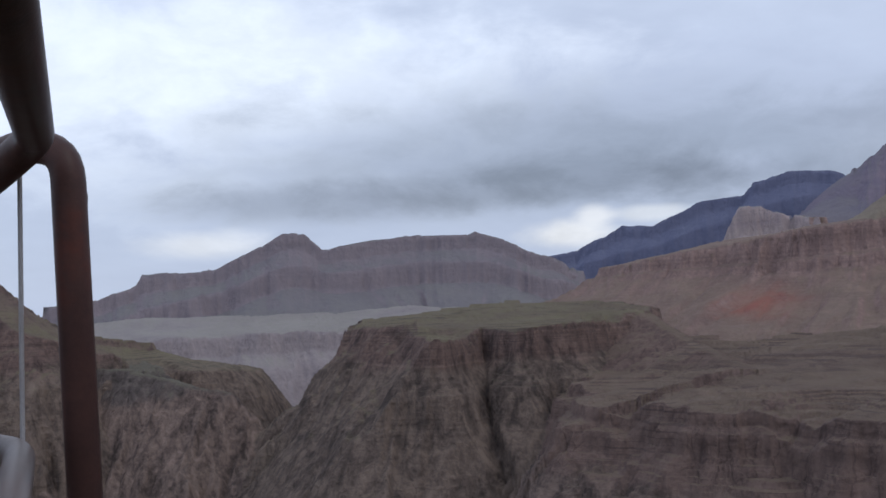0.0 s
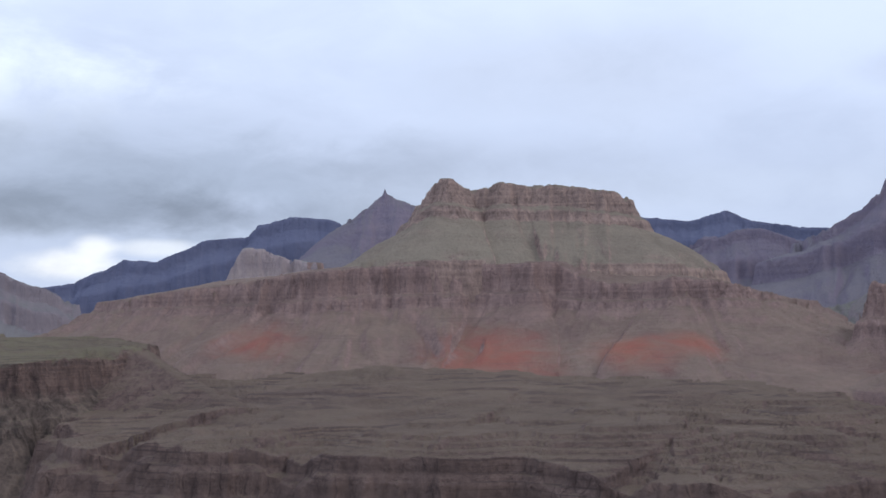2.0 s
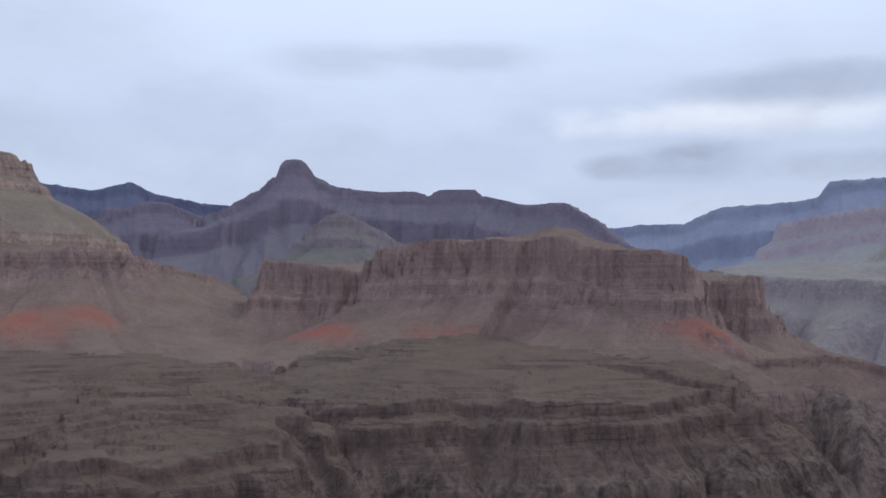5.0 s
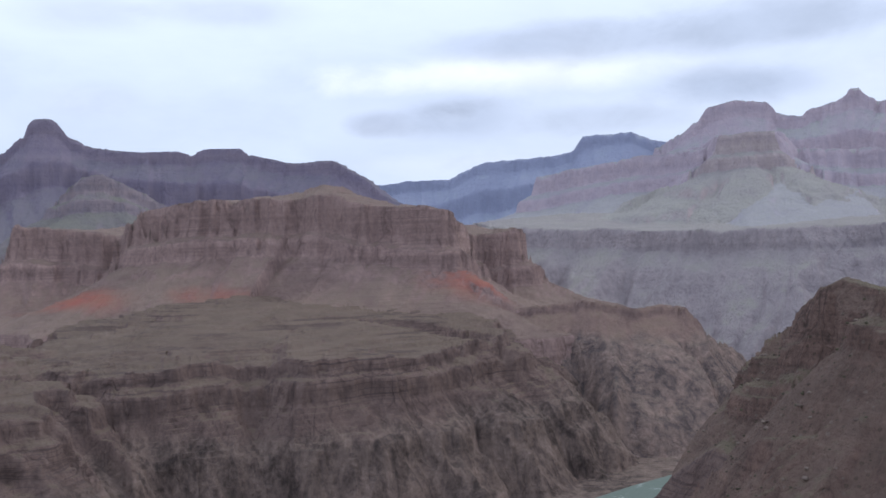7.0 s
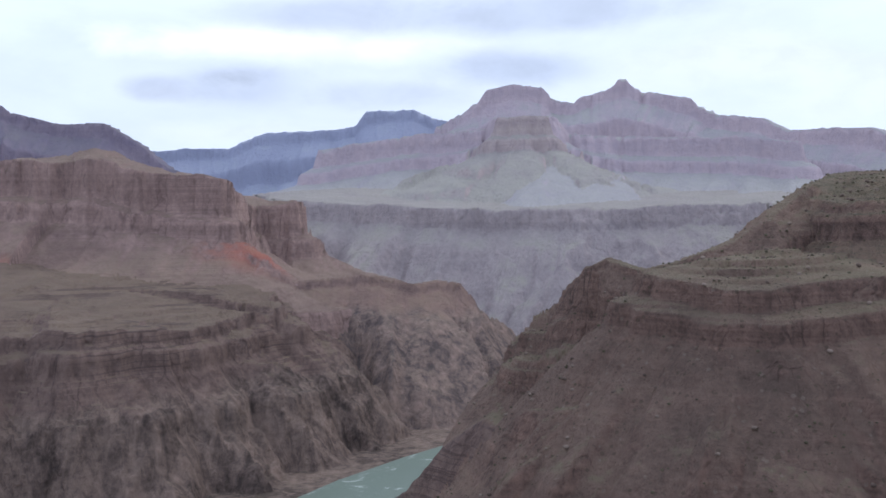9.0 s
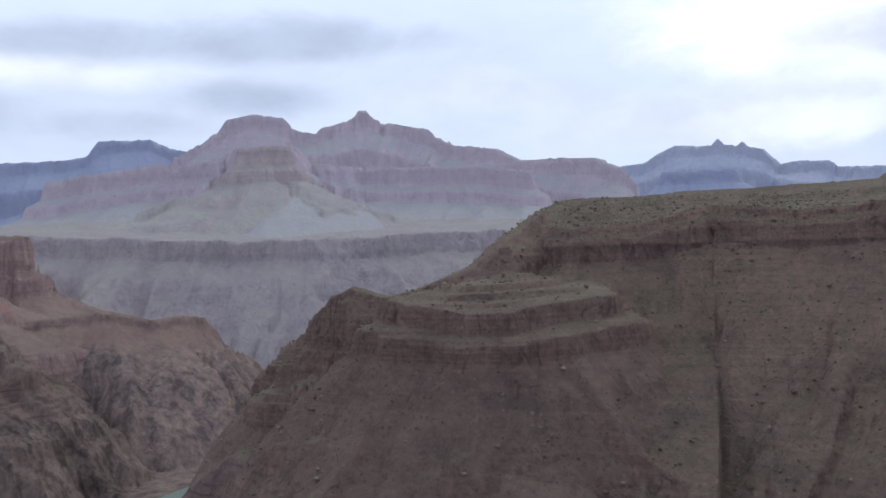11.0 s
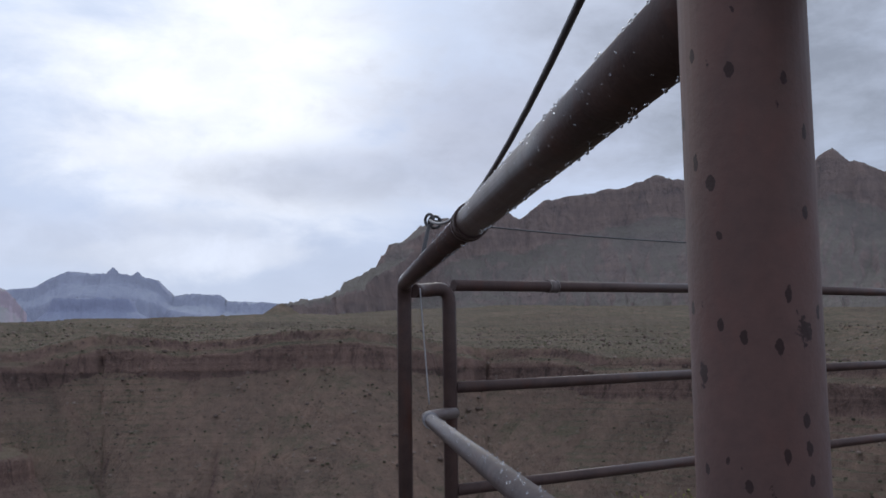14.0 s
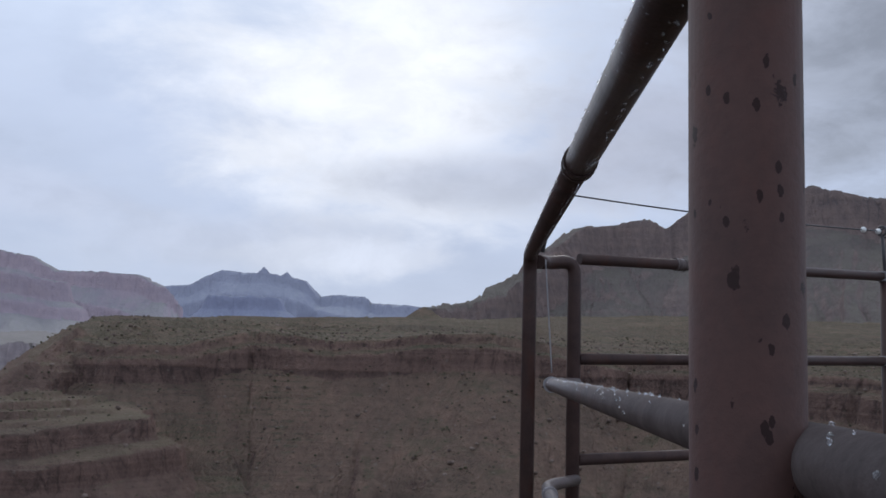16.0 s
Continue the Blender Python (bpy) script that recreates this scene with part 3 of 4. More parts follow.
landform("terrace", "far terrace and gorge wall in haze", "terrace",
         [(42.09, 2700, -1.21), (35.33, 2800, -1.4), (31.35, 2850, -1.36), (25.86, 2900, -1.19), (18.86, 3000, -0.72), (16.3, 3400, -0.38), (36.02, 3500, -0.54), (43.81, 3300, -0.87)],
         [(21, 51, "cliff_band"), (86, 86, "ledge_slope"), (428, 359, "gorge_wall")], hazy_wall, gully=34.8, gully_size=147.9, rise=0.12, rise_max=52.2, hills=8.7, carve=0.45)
landform("terrace", "dark gorge wall with a low mesa on it", "terrace",
         [(47.26, 2150, -2.6), (43.47, 2150, -2.77), (39.94, 2150, -2.86), (35.94, 2150, -2.91), (34.81, 2250, -2.87), (36.03, 2400, -2.35), (45.53, 2500, -1.91), (50.69, 2300, -2.08)],
         [(17, 26, "cliff_band"), (342, 359, "gorge_wall")], dark_gorge, gully=34.8, gully_size=121.8, rise=0.02, rise_max=17.4)
landform("ridge", "dark rocky buttress beside the gorge", "ridge",
         [(36.46, 2120, -3.04), (34.47, 2080, -3.55), (33.26, 2050, -4.07), (31.45, 2020, -4.5), (30.34, 2000, -5.86), (29.48, 1980, -7.06), (28.79, 1960, -8.85)],
         [(9, 12, "cap_cliff"), (256, 282, "gorge_wall")], dark_gorge, crest=10.4, table=False, gully=20.9, gully_size=78.3)
landform("mesa", "low brown mesa at the edge of the gorge", "mesa",
         [(47.23, 2250, 2.25), (43.27, 2300, 1.82), (41.65, 2350, 0.43), (39.5, 2450, -0.96), (35.85, 2500, -1.44)],
         [(13, 17, "cap_cliff"), (214, 94, "slope")], prom_land, crest=17.4, table=False, gully=17.4, gully_size=121.8)
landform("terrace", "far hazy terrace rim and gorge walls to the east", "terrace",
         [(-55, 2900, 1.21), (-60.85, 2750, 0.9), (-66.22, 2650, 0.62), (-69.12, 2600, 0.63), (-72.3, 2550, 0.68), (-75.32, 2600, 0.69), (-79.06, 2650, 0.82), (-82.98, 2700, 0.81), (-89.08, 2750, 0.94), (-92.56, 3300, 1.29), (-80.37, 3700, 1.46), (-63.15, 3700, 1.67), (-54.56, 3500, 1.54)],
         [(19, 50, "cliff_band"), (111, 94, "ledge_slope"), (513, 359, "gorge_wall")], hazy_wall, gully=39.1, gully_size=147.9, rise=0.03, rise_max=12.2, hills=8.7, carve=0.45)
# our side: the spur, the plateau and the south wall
landform("mesa", "grey-brown cliff wall of the canyon rim in shade, with painted haze", "mesa",
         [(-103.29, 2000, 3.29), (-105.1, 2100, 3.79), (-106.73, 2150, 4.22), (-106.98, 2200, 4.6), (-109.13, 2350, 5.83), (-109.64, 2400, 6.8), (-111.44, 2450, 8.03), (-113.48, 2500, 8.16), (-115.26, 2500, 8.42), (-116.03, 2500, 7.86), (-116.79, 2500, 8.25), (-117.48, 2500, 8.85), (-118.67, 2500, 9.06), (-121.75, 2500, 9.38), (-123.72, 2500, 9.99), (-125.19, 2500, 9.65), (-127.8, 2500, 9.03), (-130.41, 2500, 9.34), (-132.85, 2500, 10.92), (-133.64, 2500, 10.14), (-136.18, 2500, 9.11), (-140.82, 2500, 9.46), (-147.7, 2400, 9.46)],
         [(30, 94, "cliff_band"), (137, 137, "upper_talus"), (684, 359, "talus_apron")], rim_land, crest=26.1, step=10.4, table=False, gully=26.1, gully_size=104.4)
landform("hill", "small dark scrubby hill on the plateau", "hill",
         [(-102.86, 1700, 3.5)], [(51, 22, "slope"), (171, 51, "foot_slope")], near_land, table=False, gully=5.2, gully_size=69.6)
landform("plateau", "scrub-covered plateau with a brown sandstone rim", "plateau",
         [(-83.16, 960, 1.07), (-86.47, 900, 0.94), (-89.51, 900, 0.94), (-93.52, 930, 1.8), (-97.76, 900, 1.59), (-103.88, 880, 1.93), (-106.8, 860, 2.05), (-109.53, 880, 1.62), (-114.06, 920, 0.81), (-118.51, 880, 0.84), (-121.86, 840, 0.32), (-126.11, 820, 0.16), (-133.99, 700, -0.02), (-145.21, 600, -0.2), (-149.49, 2500, 1.63), (-110.65, 2600, 2.64), (-89.1, 1500, 2.31), (-85, 1100, 2.32)],
         [(3, 8, "cap_ledge"), (13, 12, "ledge_slope"), (18, 31, "cliff_band"), (280, 216, "shrubby_slope"), (372, 362, "gorge_wall")], near_land, step=4.3, gully=13.9, gully_size=52.2, rise=0.075, rise_max=52.2, hills=5.2, low_ledges=0.15, carve=0.12)
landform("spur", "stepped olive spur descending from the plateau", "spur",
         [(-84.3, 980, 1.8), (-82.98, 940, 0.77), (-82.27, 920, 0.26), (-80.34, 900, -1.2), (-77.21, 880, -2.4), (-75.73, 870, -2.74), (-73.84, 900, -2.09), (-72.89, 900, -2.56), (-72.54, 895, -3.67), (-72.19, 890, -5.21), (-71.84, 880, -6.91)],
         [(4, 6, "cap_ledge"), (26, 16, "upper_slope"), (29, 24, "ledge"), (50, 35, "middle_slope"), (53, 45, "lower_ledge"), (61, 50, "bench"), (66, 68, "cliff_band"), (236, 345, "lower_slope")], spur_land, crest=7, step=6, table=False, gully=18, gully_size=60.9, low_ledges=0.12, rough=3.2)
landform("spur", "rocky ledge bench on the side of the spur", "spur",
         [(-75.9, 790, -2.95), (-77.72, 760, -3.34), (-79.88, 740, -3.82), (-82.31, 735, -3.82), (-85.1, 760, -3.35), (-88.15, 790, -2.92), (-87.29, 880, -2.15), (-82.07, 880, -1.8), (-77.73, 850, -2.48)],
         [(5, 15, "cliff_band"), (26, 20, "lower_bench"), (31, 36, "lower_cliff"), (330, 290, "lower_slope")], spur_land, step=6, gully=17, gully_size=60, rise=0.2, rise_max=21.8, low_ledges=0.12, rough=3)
landform("ridge", "dark rocky knobs low over the river", "ridge",
         [(-61.2, 850, -15.3), (-63.0, 850, -13.7), (-64.7, 845, -12.4), (-66.2, 835, -11.5), (-67.4, 820, -10.7), (-68.27, 800, -11.41), (-69.79, 760, -10.4), (-71.66, 740, -10.33), (-73.79, 720, -10.08), (-75.41, 700, -11.46), (-77.55, 690, -12.08), (-82.27, 680, -13.48), (-87.12, 680, -14.16)],
         [(7, 12, "cap_cliff"), (184, 359, "lower_slope")], gorge_land, crest=7, table=False, gully=19.1, gully_size=52.2)
landform("overlook", "bare rock point under the lookout railing", "rock",
         [(a, d, -math.degrees(math.atan(1.0 / d))) for a, d in ((170, 6.0), (120, 4.5), (75, 3.6), (50, 2.9), (20, 2.4), (-20, 2.3), (-60, 2.6), (-95, 3.2), (-118, 4.7), (-140, 6.8), (-158, 7.5), (-168, 12), (-172, 280), (-185, 280))],
         [(6, 30, "rim_cliff"), (40, 80, "cliff_band"), (330, 420, "gorge_wall")], near_land, gully=0.0, gully_size=60, carve=0.1)

FLOOR = -336.0
def away(px, py, pts, table):
    """Distance to the line of pts (negative inside a table) and the height of the line nearby."""
    n = len(pts)
    best, zsum, wsum, inside = np.full(px.shape, 1e9), np.zeros(px.shape), np.zeros(px.shape), np.zeros(px.shape, bool)
    znear, along, run = np.zeros(px.shape), np.zeros(px.shape), 0.0
    for i in range(n if table else max(n - 1, 1)):
        ax, ay, az = pts[i]
        bx, by, bz = pts[(i + 1) % n]
        ex, ey = bx - ax, by - ay
        t = np.clip(((px - ax) * ex + (py - ay) * ey) / max(ex * ex + ey * ey, 1e-9), 0, 1)
        d = np.hypot(px - ax - t * ex, py - ay - t * ey)
        z = az + (bz - az) * t
        near = d < best
        best, znear, along = np.where(near, d, best), np.where(near, z, znear), np.where(near, run + t * math.hypot(ex, ey), along)
        run += math.hypot(ex, ey)
        w = 1 / (d + 8.0) ** 3
        zsum, wsum = zsum + z * w, wsum + w
        if table:
            cross = ((ay > py) != (by > py))
            inside ^= cross & (px < ex * (py - ay) / (ey if abs(ey) > 1e-9 else 1e-9) + ax)
    soft = zsum / wsum
    mix = np.clip(best / 60.0, 0, 1)
    return np.where(inside, -best, best), znear * (1 - mix) + soft * mix, along


# the river and the dark side canyon that cuts back into the terrace
RIVER = [(p[0], p[1], FLOOR) for p in plan([(50.68, 1900, 0.17), (42.08, 1830, 0.17), (35.14, 1840, 0.15), (32.21, 1780, 0.14), (29.11, 1350, 0.14), (14.59, 850, 0.13), (-2.61, 700, 0.13), (-28.38, 700, 0.19), (-45.83, 900, 0.28), (-55.27, 1120, 0.36),
                                             (-60.77, 1300, 0.39), (-64.26, 1420, 0.4), (-68.27, 1570, 0.42), (-70.41, 1780, 0.42), (-72.13, 2080, 0.43), (-75.15, 2230, 0.43), (-83.85, 2300, 0.43)])]
CLEFT = plan([(-31.78, 1300, -7.64), (-32.75, 1250, -9.68), (-34.52, 1200, -11.9), (-37.2, 1050, -16.42)])


def heights(X, Y):
    """The height of the land, the landform on top and the zone of its slope."""
    Z, who, zone_of = np.full(X.shape, FLOOR), np.full(X.shape, -1), np.zeros(X.shape, int)
    for k, L in enumerate(LAND):
        reach = L["fall"][-1][0] * 1.35 + 60
        xs, ys = [p[0] for p in L["pts"]], [p[1] for p in L["pts"]]
        box = np.flatnonzero((X > min(xs) - reach) & (X < max(xs) + reach) & (Y > min(ys) - reach) & (Y < max(ys) + reach))
        d, zr, along = away(X.ravel()[box], Y.ravel()[box], L["pts"], L["table"])
        keep = d - L["crest"] < reach
        box, d, zr, along = box[keep], d[keep] - L["crest"], zr[keep], along[keep]
        px, py = X.ravel()[box], Y.ravel()[box]
        far = np.mean([math.hypot(p[0], p[1]) for p in L["pts"]])
        g, size = L["gully"], L["gully_size"]
        n = wobble(px + 91 * k, py, size, 5, L["torn"])
        wind = along + 0.35 * size * wobble(px, py, size * 1.5, 2)
        n2 = 1 - 2.4 * np.abs(wobble(wind + 57 * k, d * 0.22, size, 4, 0.5))
        out = np.clip(d, 0, None)
        if L["table"]:
            de = d + g * n + np.clip(out, 0, 260) * L["carve"] * n2
        else:
            de = d + np.clip(out / (g + 1e-6), 0, 1) * g * n + np.clip(out, 0, 300) * L["carve"] * n2
        xs_ = [0.0] + [f[0] for f in L["fall"]]
        zs_ = [0.0] + [f[1] for f in L["fall"]]
        if far > 500:  # buttresses and clefts in the cliffs, alike from rim to foot
            size_c = 26 if far < 1200 else 48
            crag = 1 - 3.0 * np.abs(wobble(along + 133 * k, d * 0.06 + 5, size_c, 3, 0.55))
            amp_c = size_c * L["crag"]
            ends = np.clip((np.interp(de, xs_, zs_) - zs_[-1]) * -0.02, 0, 1)
            de = de - amp_c * crag * np.clip(out / 6, 0, 1) * ends
        lost = np.interp(de, xs_, zs_)
        if L["thin"]:
            lost -= (1 - np.clip((zr - L["thin"][0]) / (L["thin"][1] - L["thin"][0]), 0.3, 1)) * np.minimum(lost, L["thin"][2])
        z = zr - lost - np.clip(de - xs_[-1], 0, None) * 1.6
        inner = np.clip(-de, 0, None)
        if L["table"]:
            z += np.minimum(inner * L["rise"], L["rise_max"])
        if L["hills"] and L["table"]:
            drain = np.abs(wobble(wind * 1.0 + 210, inner * 0.3, 190, 4, 0.5))
            z -= 2.4 * L["hills"] * np.clip(0.32 - drain, 0, 1) * np.clip(1 - inner / 620, 0, 1)
        if L["hills"]:
            z += L["hills"] * (wobble(px + 31, py + 7 * k, 330, 3, 0.5) + 0.5 * np.abs(wobble(px, py, 170, 3))) * np.clip(inner / 120, 0, 1)
        z += wobble(px, py, 45, 4, 0.6) * np.clip((np.abs(de) - 4) * 0.05, 0, L["rough"])
        z -= np.abs(wobble(wind, d * 0.2 + 13 * k, size * 0.8, 3, 0.5)) * np.clip(out * 0.10, 0, 16) * L["carve"] / 0.3
        if L["step"]:
            u = (z + 1.6 * L["step"] * wobble(px, py, 520, 2)) / L["step"]
            fr = u - np.floor(u)
            ledge = L["step"] * (np.clip((fr - 0.92) / 0.08, 0, 1) - fr)
            z += 0.8 * ledge * np.clip(np.abs(de) / 40, 0, 1) * np.clip(0.8 + 1.6 * wobble(px + 400, py, 260, 2), 0.1, 1) * np.where(de > xs_[-2], L["low_ledges"], 1.0)
        if far > 1600:  # blocky, broken skyline
            block = np.round(2.2 * wobble(along + 77 * k, d * 0.3, 85, 4, 0.6)) / 2.2
            z += 7.0 * block * np.clip(1 - out / 60, 0, 1) * np.clip(1 - inner / 150, 0, 1)
        zone = np.clip(np.searchsorted(xs_, d, side="right"), 0, len(L["fall"]))
        win = z > Z.ravel()[box]
        Z.ravel()[box[win]], who.ravel()[box[win]], zone_of.ravel()[box[win]] = z[win], k, zone[win]
    cut, _, _ = away(X, Y, RIVER, False)
    cut += 14 * wobble(X, Y, 120, 4) + np.clip(cut, 0, 200) * 0.25 * wobble(X, Y, 90, 4)
    Z = np.minimum(Z, FLOOR - 2 + np.clip(cut - 31, 0, None) * 1.15)
    cut, zc, _ = away(X, Y, CLEFT, False)
    cut += 8 * wobble(X, Y, 50, 3)
    Z = np.where(cut < 260, np.minimum(Z, zc + np.clip(cut - 12, 0, None) * 2.1), Z)
    return Z, who, zone_of


def rings(angles, radii):
    A, R = np.meshgrid(np.radians(angles), radii)
    return A, R, -R * np.sin(A), R * np.cos(A)


# the mesh is finest on steep faces that the lookout sees, coarse on flats and behind crests
bearings = np.concatenate([np.arange(47.5, -140.501, -0.08), np.arange(-142, -311.5, -1.5)])
near_rings = [0.02, 0.6]
while near_rings[-1] < 440:
    near_rings.append(near_rings[-1] * (1.3 if near_rings[-1] < 30 else 1.1))
coarse_az = np.concatenate([np.arange(47.5, -141.0, -0.64), np.arange(-142, -311.5, -4.5)])
coarse_r = np.geomspace(near_rings[-1], 4950, 620)
_, R0_, X0_, Y0_ = rings(coarse_az, coarse_r)
Z0_ = heights(X0_, Y0_)[0]
view = np.arctan2(Z0_, R0_)
top_so_far = np.maximum.accumulate(view, axis=0)
seen = np.where(view[1:] > top_so_far[1:] - 0.003, 1.0, 0.12)
want = np.minimum(np.abs(np.diff(view, axis=0)), 0.02) * seen * 7.0 + np.diff(np.log(R0_), axis=0) * np.where(seen > 0.5, 0.30, 0.22)
for turn in range(3):
    want = (np.roll(want, 1, 1) + want + np.roll(want, -1, 1)) / 3
total = np.concatenate([np.zeros((1, want.shape[1])), np.cumsum(want, axis=0)])
total /= total[-1]
FAR_RINGS = 400
spread = np.stack([np.interp(np.linspace(0, 1, FAR_RINGS + 1)[1:], total[:, c], coarse_r) for c in range(total.shape[1])], 1)
spread = np.stack([np.interp(-bearings, -coarse_az, row) for row in spread])
AA, RR, GX, GY = rings(bearings, np.concatenate([near_rings, np.ones(FAR_RINGS)]))
RR[len(near_rings):] = spread
GX, GY = -0.5 * np.exp(-RR / 50) - RR * np.sin(AA), RR * np.cos(AA) - 0.8 * np.exp(-RR / 50)
GZ, WHO, ZONE = heights(GX, GY)


# soften the torn foot of the near slope beside the river
foot = (RR > 650) & (RR < 1150) & (np.degrees(AA) < -53) & (np.degrees(AA) > -67.5) & (GZ < -125)
for turn in range(6):
    near_ = (np.roll(GZ, 1, 0) + np.roll(GZ, -1, 0) + np.roll(GZ, 1, 1) + np.roll(GZ, -1, 1) + np.roll(GZ, 3, 1) + np.roll(GZ, -3, 1)) / 6
    GZ = np.where(foot, near_, GZ)


def sheet(name, faces, material, parent):
    """The part of the land that the given grid cells cover."""
    used, back_ = np.unique(faces, return_inverse=True)
    me = bpy.data.meshes.new(name)
    co = np.stack([GX.ravel()[used], GY.ravel()[used], GZ.ravel()[used]], 1)
    me.vertices.add(len(used))
    me.vertices.foreach_set("co", co.ravel())
    nf = len(faces)
    me.loops.add(nf * 4)
    me.loops.foreach_set("vertex_index", back_.ravel().astype(np.int32))
    me.polygons.add(nf)
    me.polygons.foreach_set("loop_start", np.arange(nf, dtype=np.int32) * 4)
    me.update(calc_edges=True)
    me.polygons.foreach_set("use_smooth", np.ones(nf, bool))
    me.materials.append(material)
    ob = new(name, me)
    ob.parent = parent
    return ob


nr, nc = GX.shape
ii, jj = np.meshgrid(np.arange(nr - 1), np.arange(nc), indexing="ij")
j2 = (jj + 1) % nc
cells = np.stack([ii * nc + jj, (ii + 1) * nc + jj, (ii + 1) * nc + j2, ii * nc + j2], -1).reshape(-1, 4)
def islands(mark):
    """Number the connected patches of equal marks on the grid of cells, row by row."""
    nrow, ncol = mark.shape
    ids, parent_of, before = np.zeros(mark.shape, int), [], []

    def root(i):
        while parent_of[i] != i:
            parent_of[i] = parent_of[parent_of[i]]
            i = parent_of[i]
        return i
    for r in range(nrow):
        row = mark[r]
        cuts = np.concatenate([[0], np.flatnonzero(np.diff(row)) + 1, [ncol]])
        runs, p = [], 0
        for a, b in zip(cuts[:-1].tolist(), cuts[1:].tolist()):
            me_id = len(parent_of)
            parent_of.append(me_id)
            while p < len(before) and before[p][1] <= a:
                p += 1
            q = p
            while q < len(before) and before[q][0] < b:
                if before[q][3] == row[a]:
                    x_, y_ = root(before[q][2]), root(me_id)
                    parent_of[max(x_, y_)] = min(x_, y_)
                q += 1
            ids[r, a:b] = me_id
            runs.append((a, b, me_id, row[a]))
        before = runs
    flat = np.array([root(i) for i in range(len(parent_of))])
    return flat[ids]


high = np.take_along_axis(cells, GZ.ravel()[cells].argmax(1)[:, None], 1)[:, 0]
marks = (WHO.ravel()[high] * 10 + ZONE.ravel()[high]).reshape(nr - 1, nc)
for turn in range(3):  # scraps join the patch beside them
    isle = islands(marks)
    count = np.bincount(isle.ravel())
    scrap = count[isle] < 220
    side_ = np.roll(marks, 1 if turn % 2 else -1, axis=1) if turn < 2 else np.roll(marks, 1, axis=0)
    for hop in range(12):
        take = scrap & (side_ != marks)
        marks = np.where(take, side_, marks)
        side_ = np.roll(marks, 1 if turn % 2 else -1, axis=1) if turn < 2 else np.roll(marks, 1, axis=0)
isle = islands(marks).ravel()
owner, zone = marks.ravel() // 10, marks.ravel() % 10
for k, L in enumerate(LAND):
    if not (owner == k).any():
        continue
    base = new(L["name"])
    cx, cy = np.mean([p[0] for p in L["pts"]]), np.mean([p[1] for p in L["pts"]])
    base.location = (cx, cy, 0)
    tagged(base, L["label"], L["category"])
    for q in range(len(L["fall"]) + 1):
        sel = (owner == k) & (zone == q)
        if not sel.any():
            continue
        tags, sizes = np.unique(isle[sel], return_counts=True)
        rest = sel & np.isin(isle, tags[sizes < 120])
        for one in [sel & (isle == t_) for t_ in tags[sizes >= 120]] + ([rest] if rest.any() else []):
            ob = sheet("top" if q == 0 else L["fall"][q - 1][2], cells[one], L["mat"], base)
            ob.location = -base.location
            if one is rest:
                tagged(ob, kind="stuff")
ground = new("ground")
tagged(ground, "dark canyon floor between the gorge walls", "ground", kind="structure")
sel = owner < 0
if sel.any():
    sheet("floor_bed", cells[sel], gorge_land, ground)

# ---------------------------------------------------------------- the river
water = bpy.data.materials.new("green_river_water")
nt = tree_of(water)
pos = node(nt, "ShaderNodeNewGeometry").outputs["Position"]
ripple = fbm(nt, pos, 0.25, 6, 0.7)
foam = span(nt, calc(nt, "ADD", fbm(nt, pos, 0.02, 6, 0.7, 0.8), calc(nt, "MULTIPLY", ripple, 0.25)), 0.69, 0.84)
wcol = blend(nt, foam, (0.088, 0.125, 0.094), (0.50, 0.54, 0.50))
wb = node(nt, "ShaderNodeBsdfPrincipled", {"Base Color": wcol, "Roughness": 0.45, "Normal": node(nt, "ShaderNodeBump", {"Height": ripple, "Strength": 0.4, "Distance": 0.6}).outputs[0]})
nt.links.new(wb.outputs[0], node(nt, "ShaderNodeOutputMaterial").inputs[0])
bm = bmesh.new()
rows = []
for i, (x, y, z) in enumerate(RIVER):
    a_, b_ = Vector(RIVER[max(i - 1, 0)]), Vector(RIVER[min(i + 1, len(RIVER) - 1)])
    side = (b_ - a_).cross(Vector((0, 0, 1))).normalized()
    rows.append([bm.verts.new((x + side.x * w, y + side.y * w, FLOOR + 1.0)) for w in (-54, 0, 54)])
for p, q in zip(rows, rows[1:]):
    for c in (0, 1):
        bm.faces.new((p[c], p[c + 1], q[c + 1], q[c]))
me = bpy.data.meshes.new("river")
bm.to_mesh(me)
me.materials.append(water)
tagged(new("river", me), "green river with white rapids between gorge walls", "river", kind="structure")


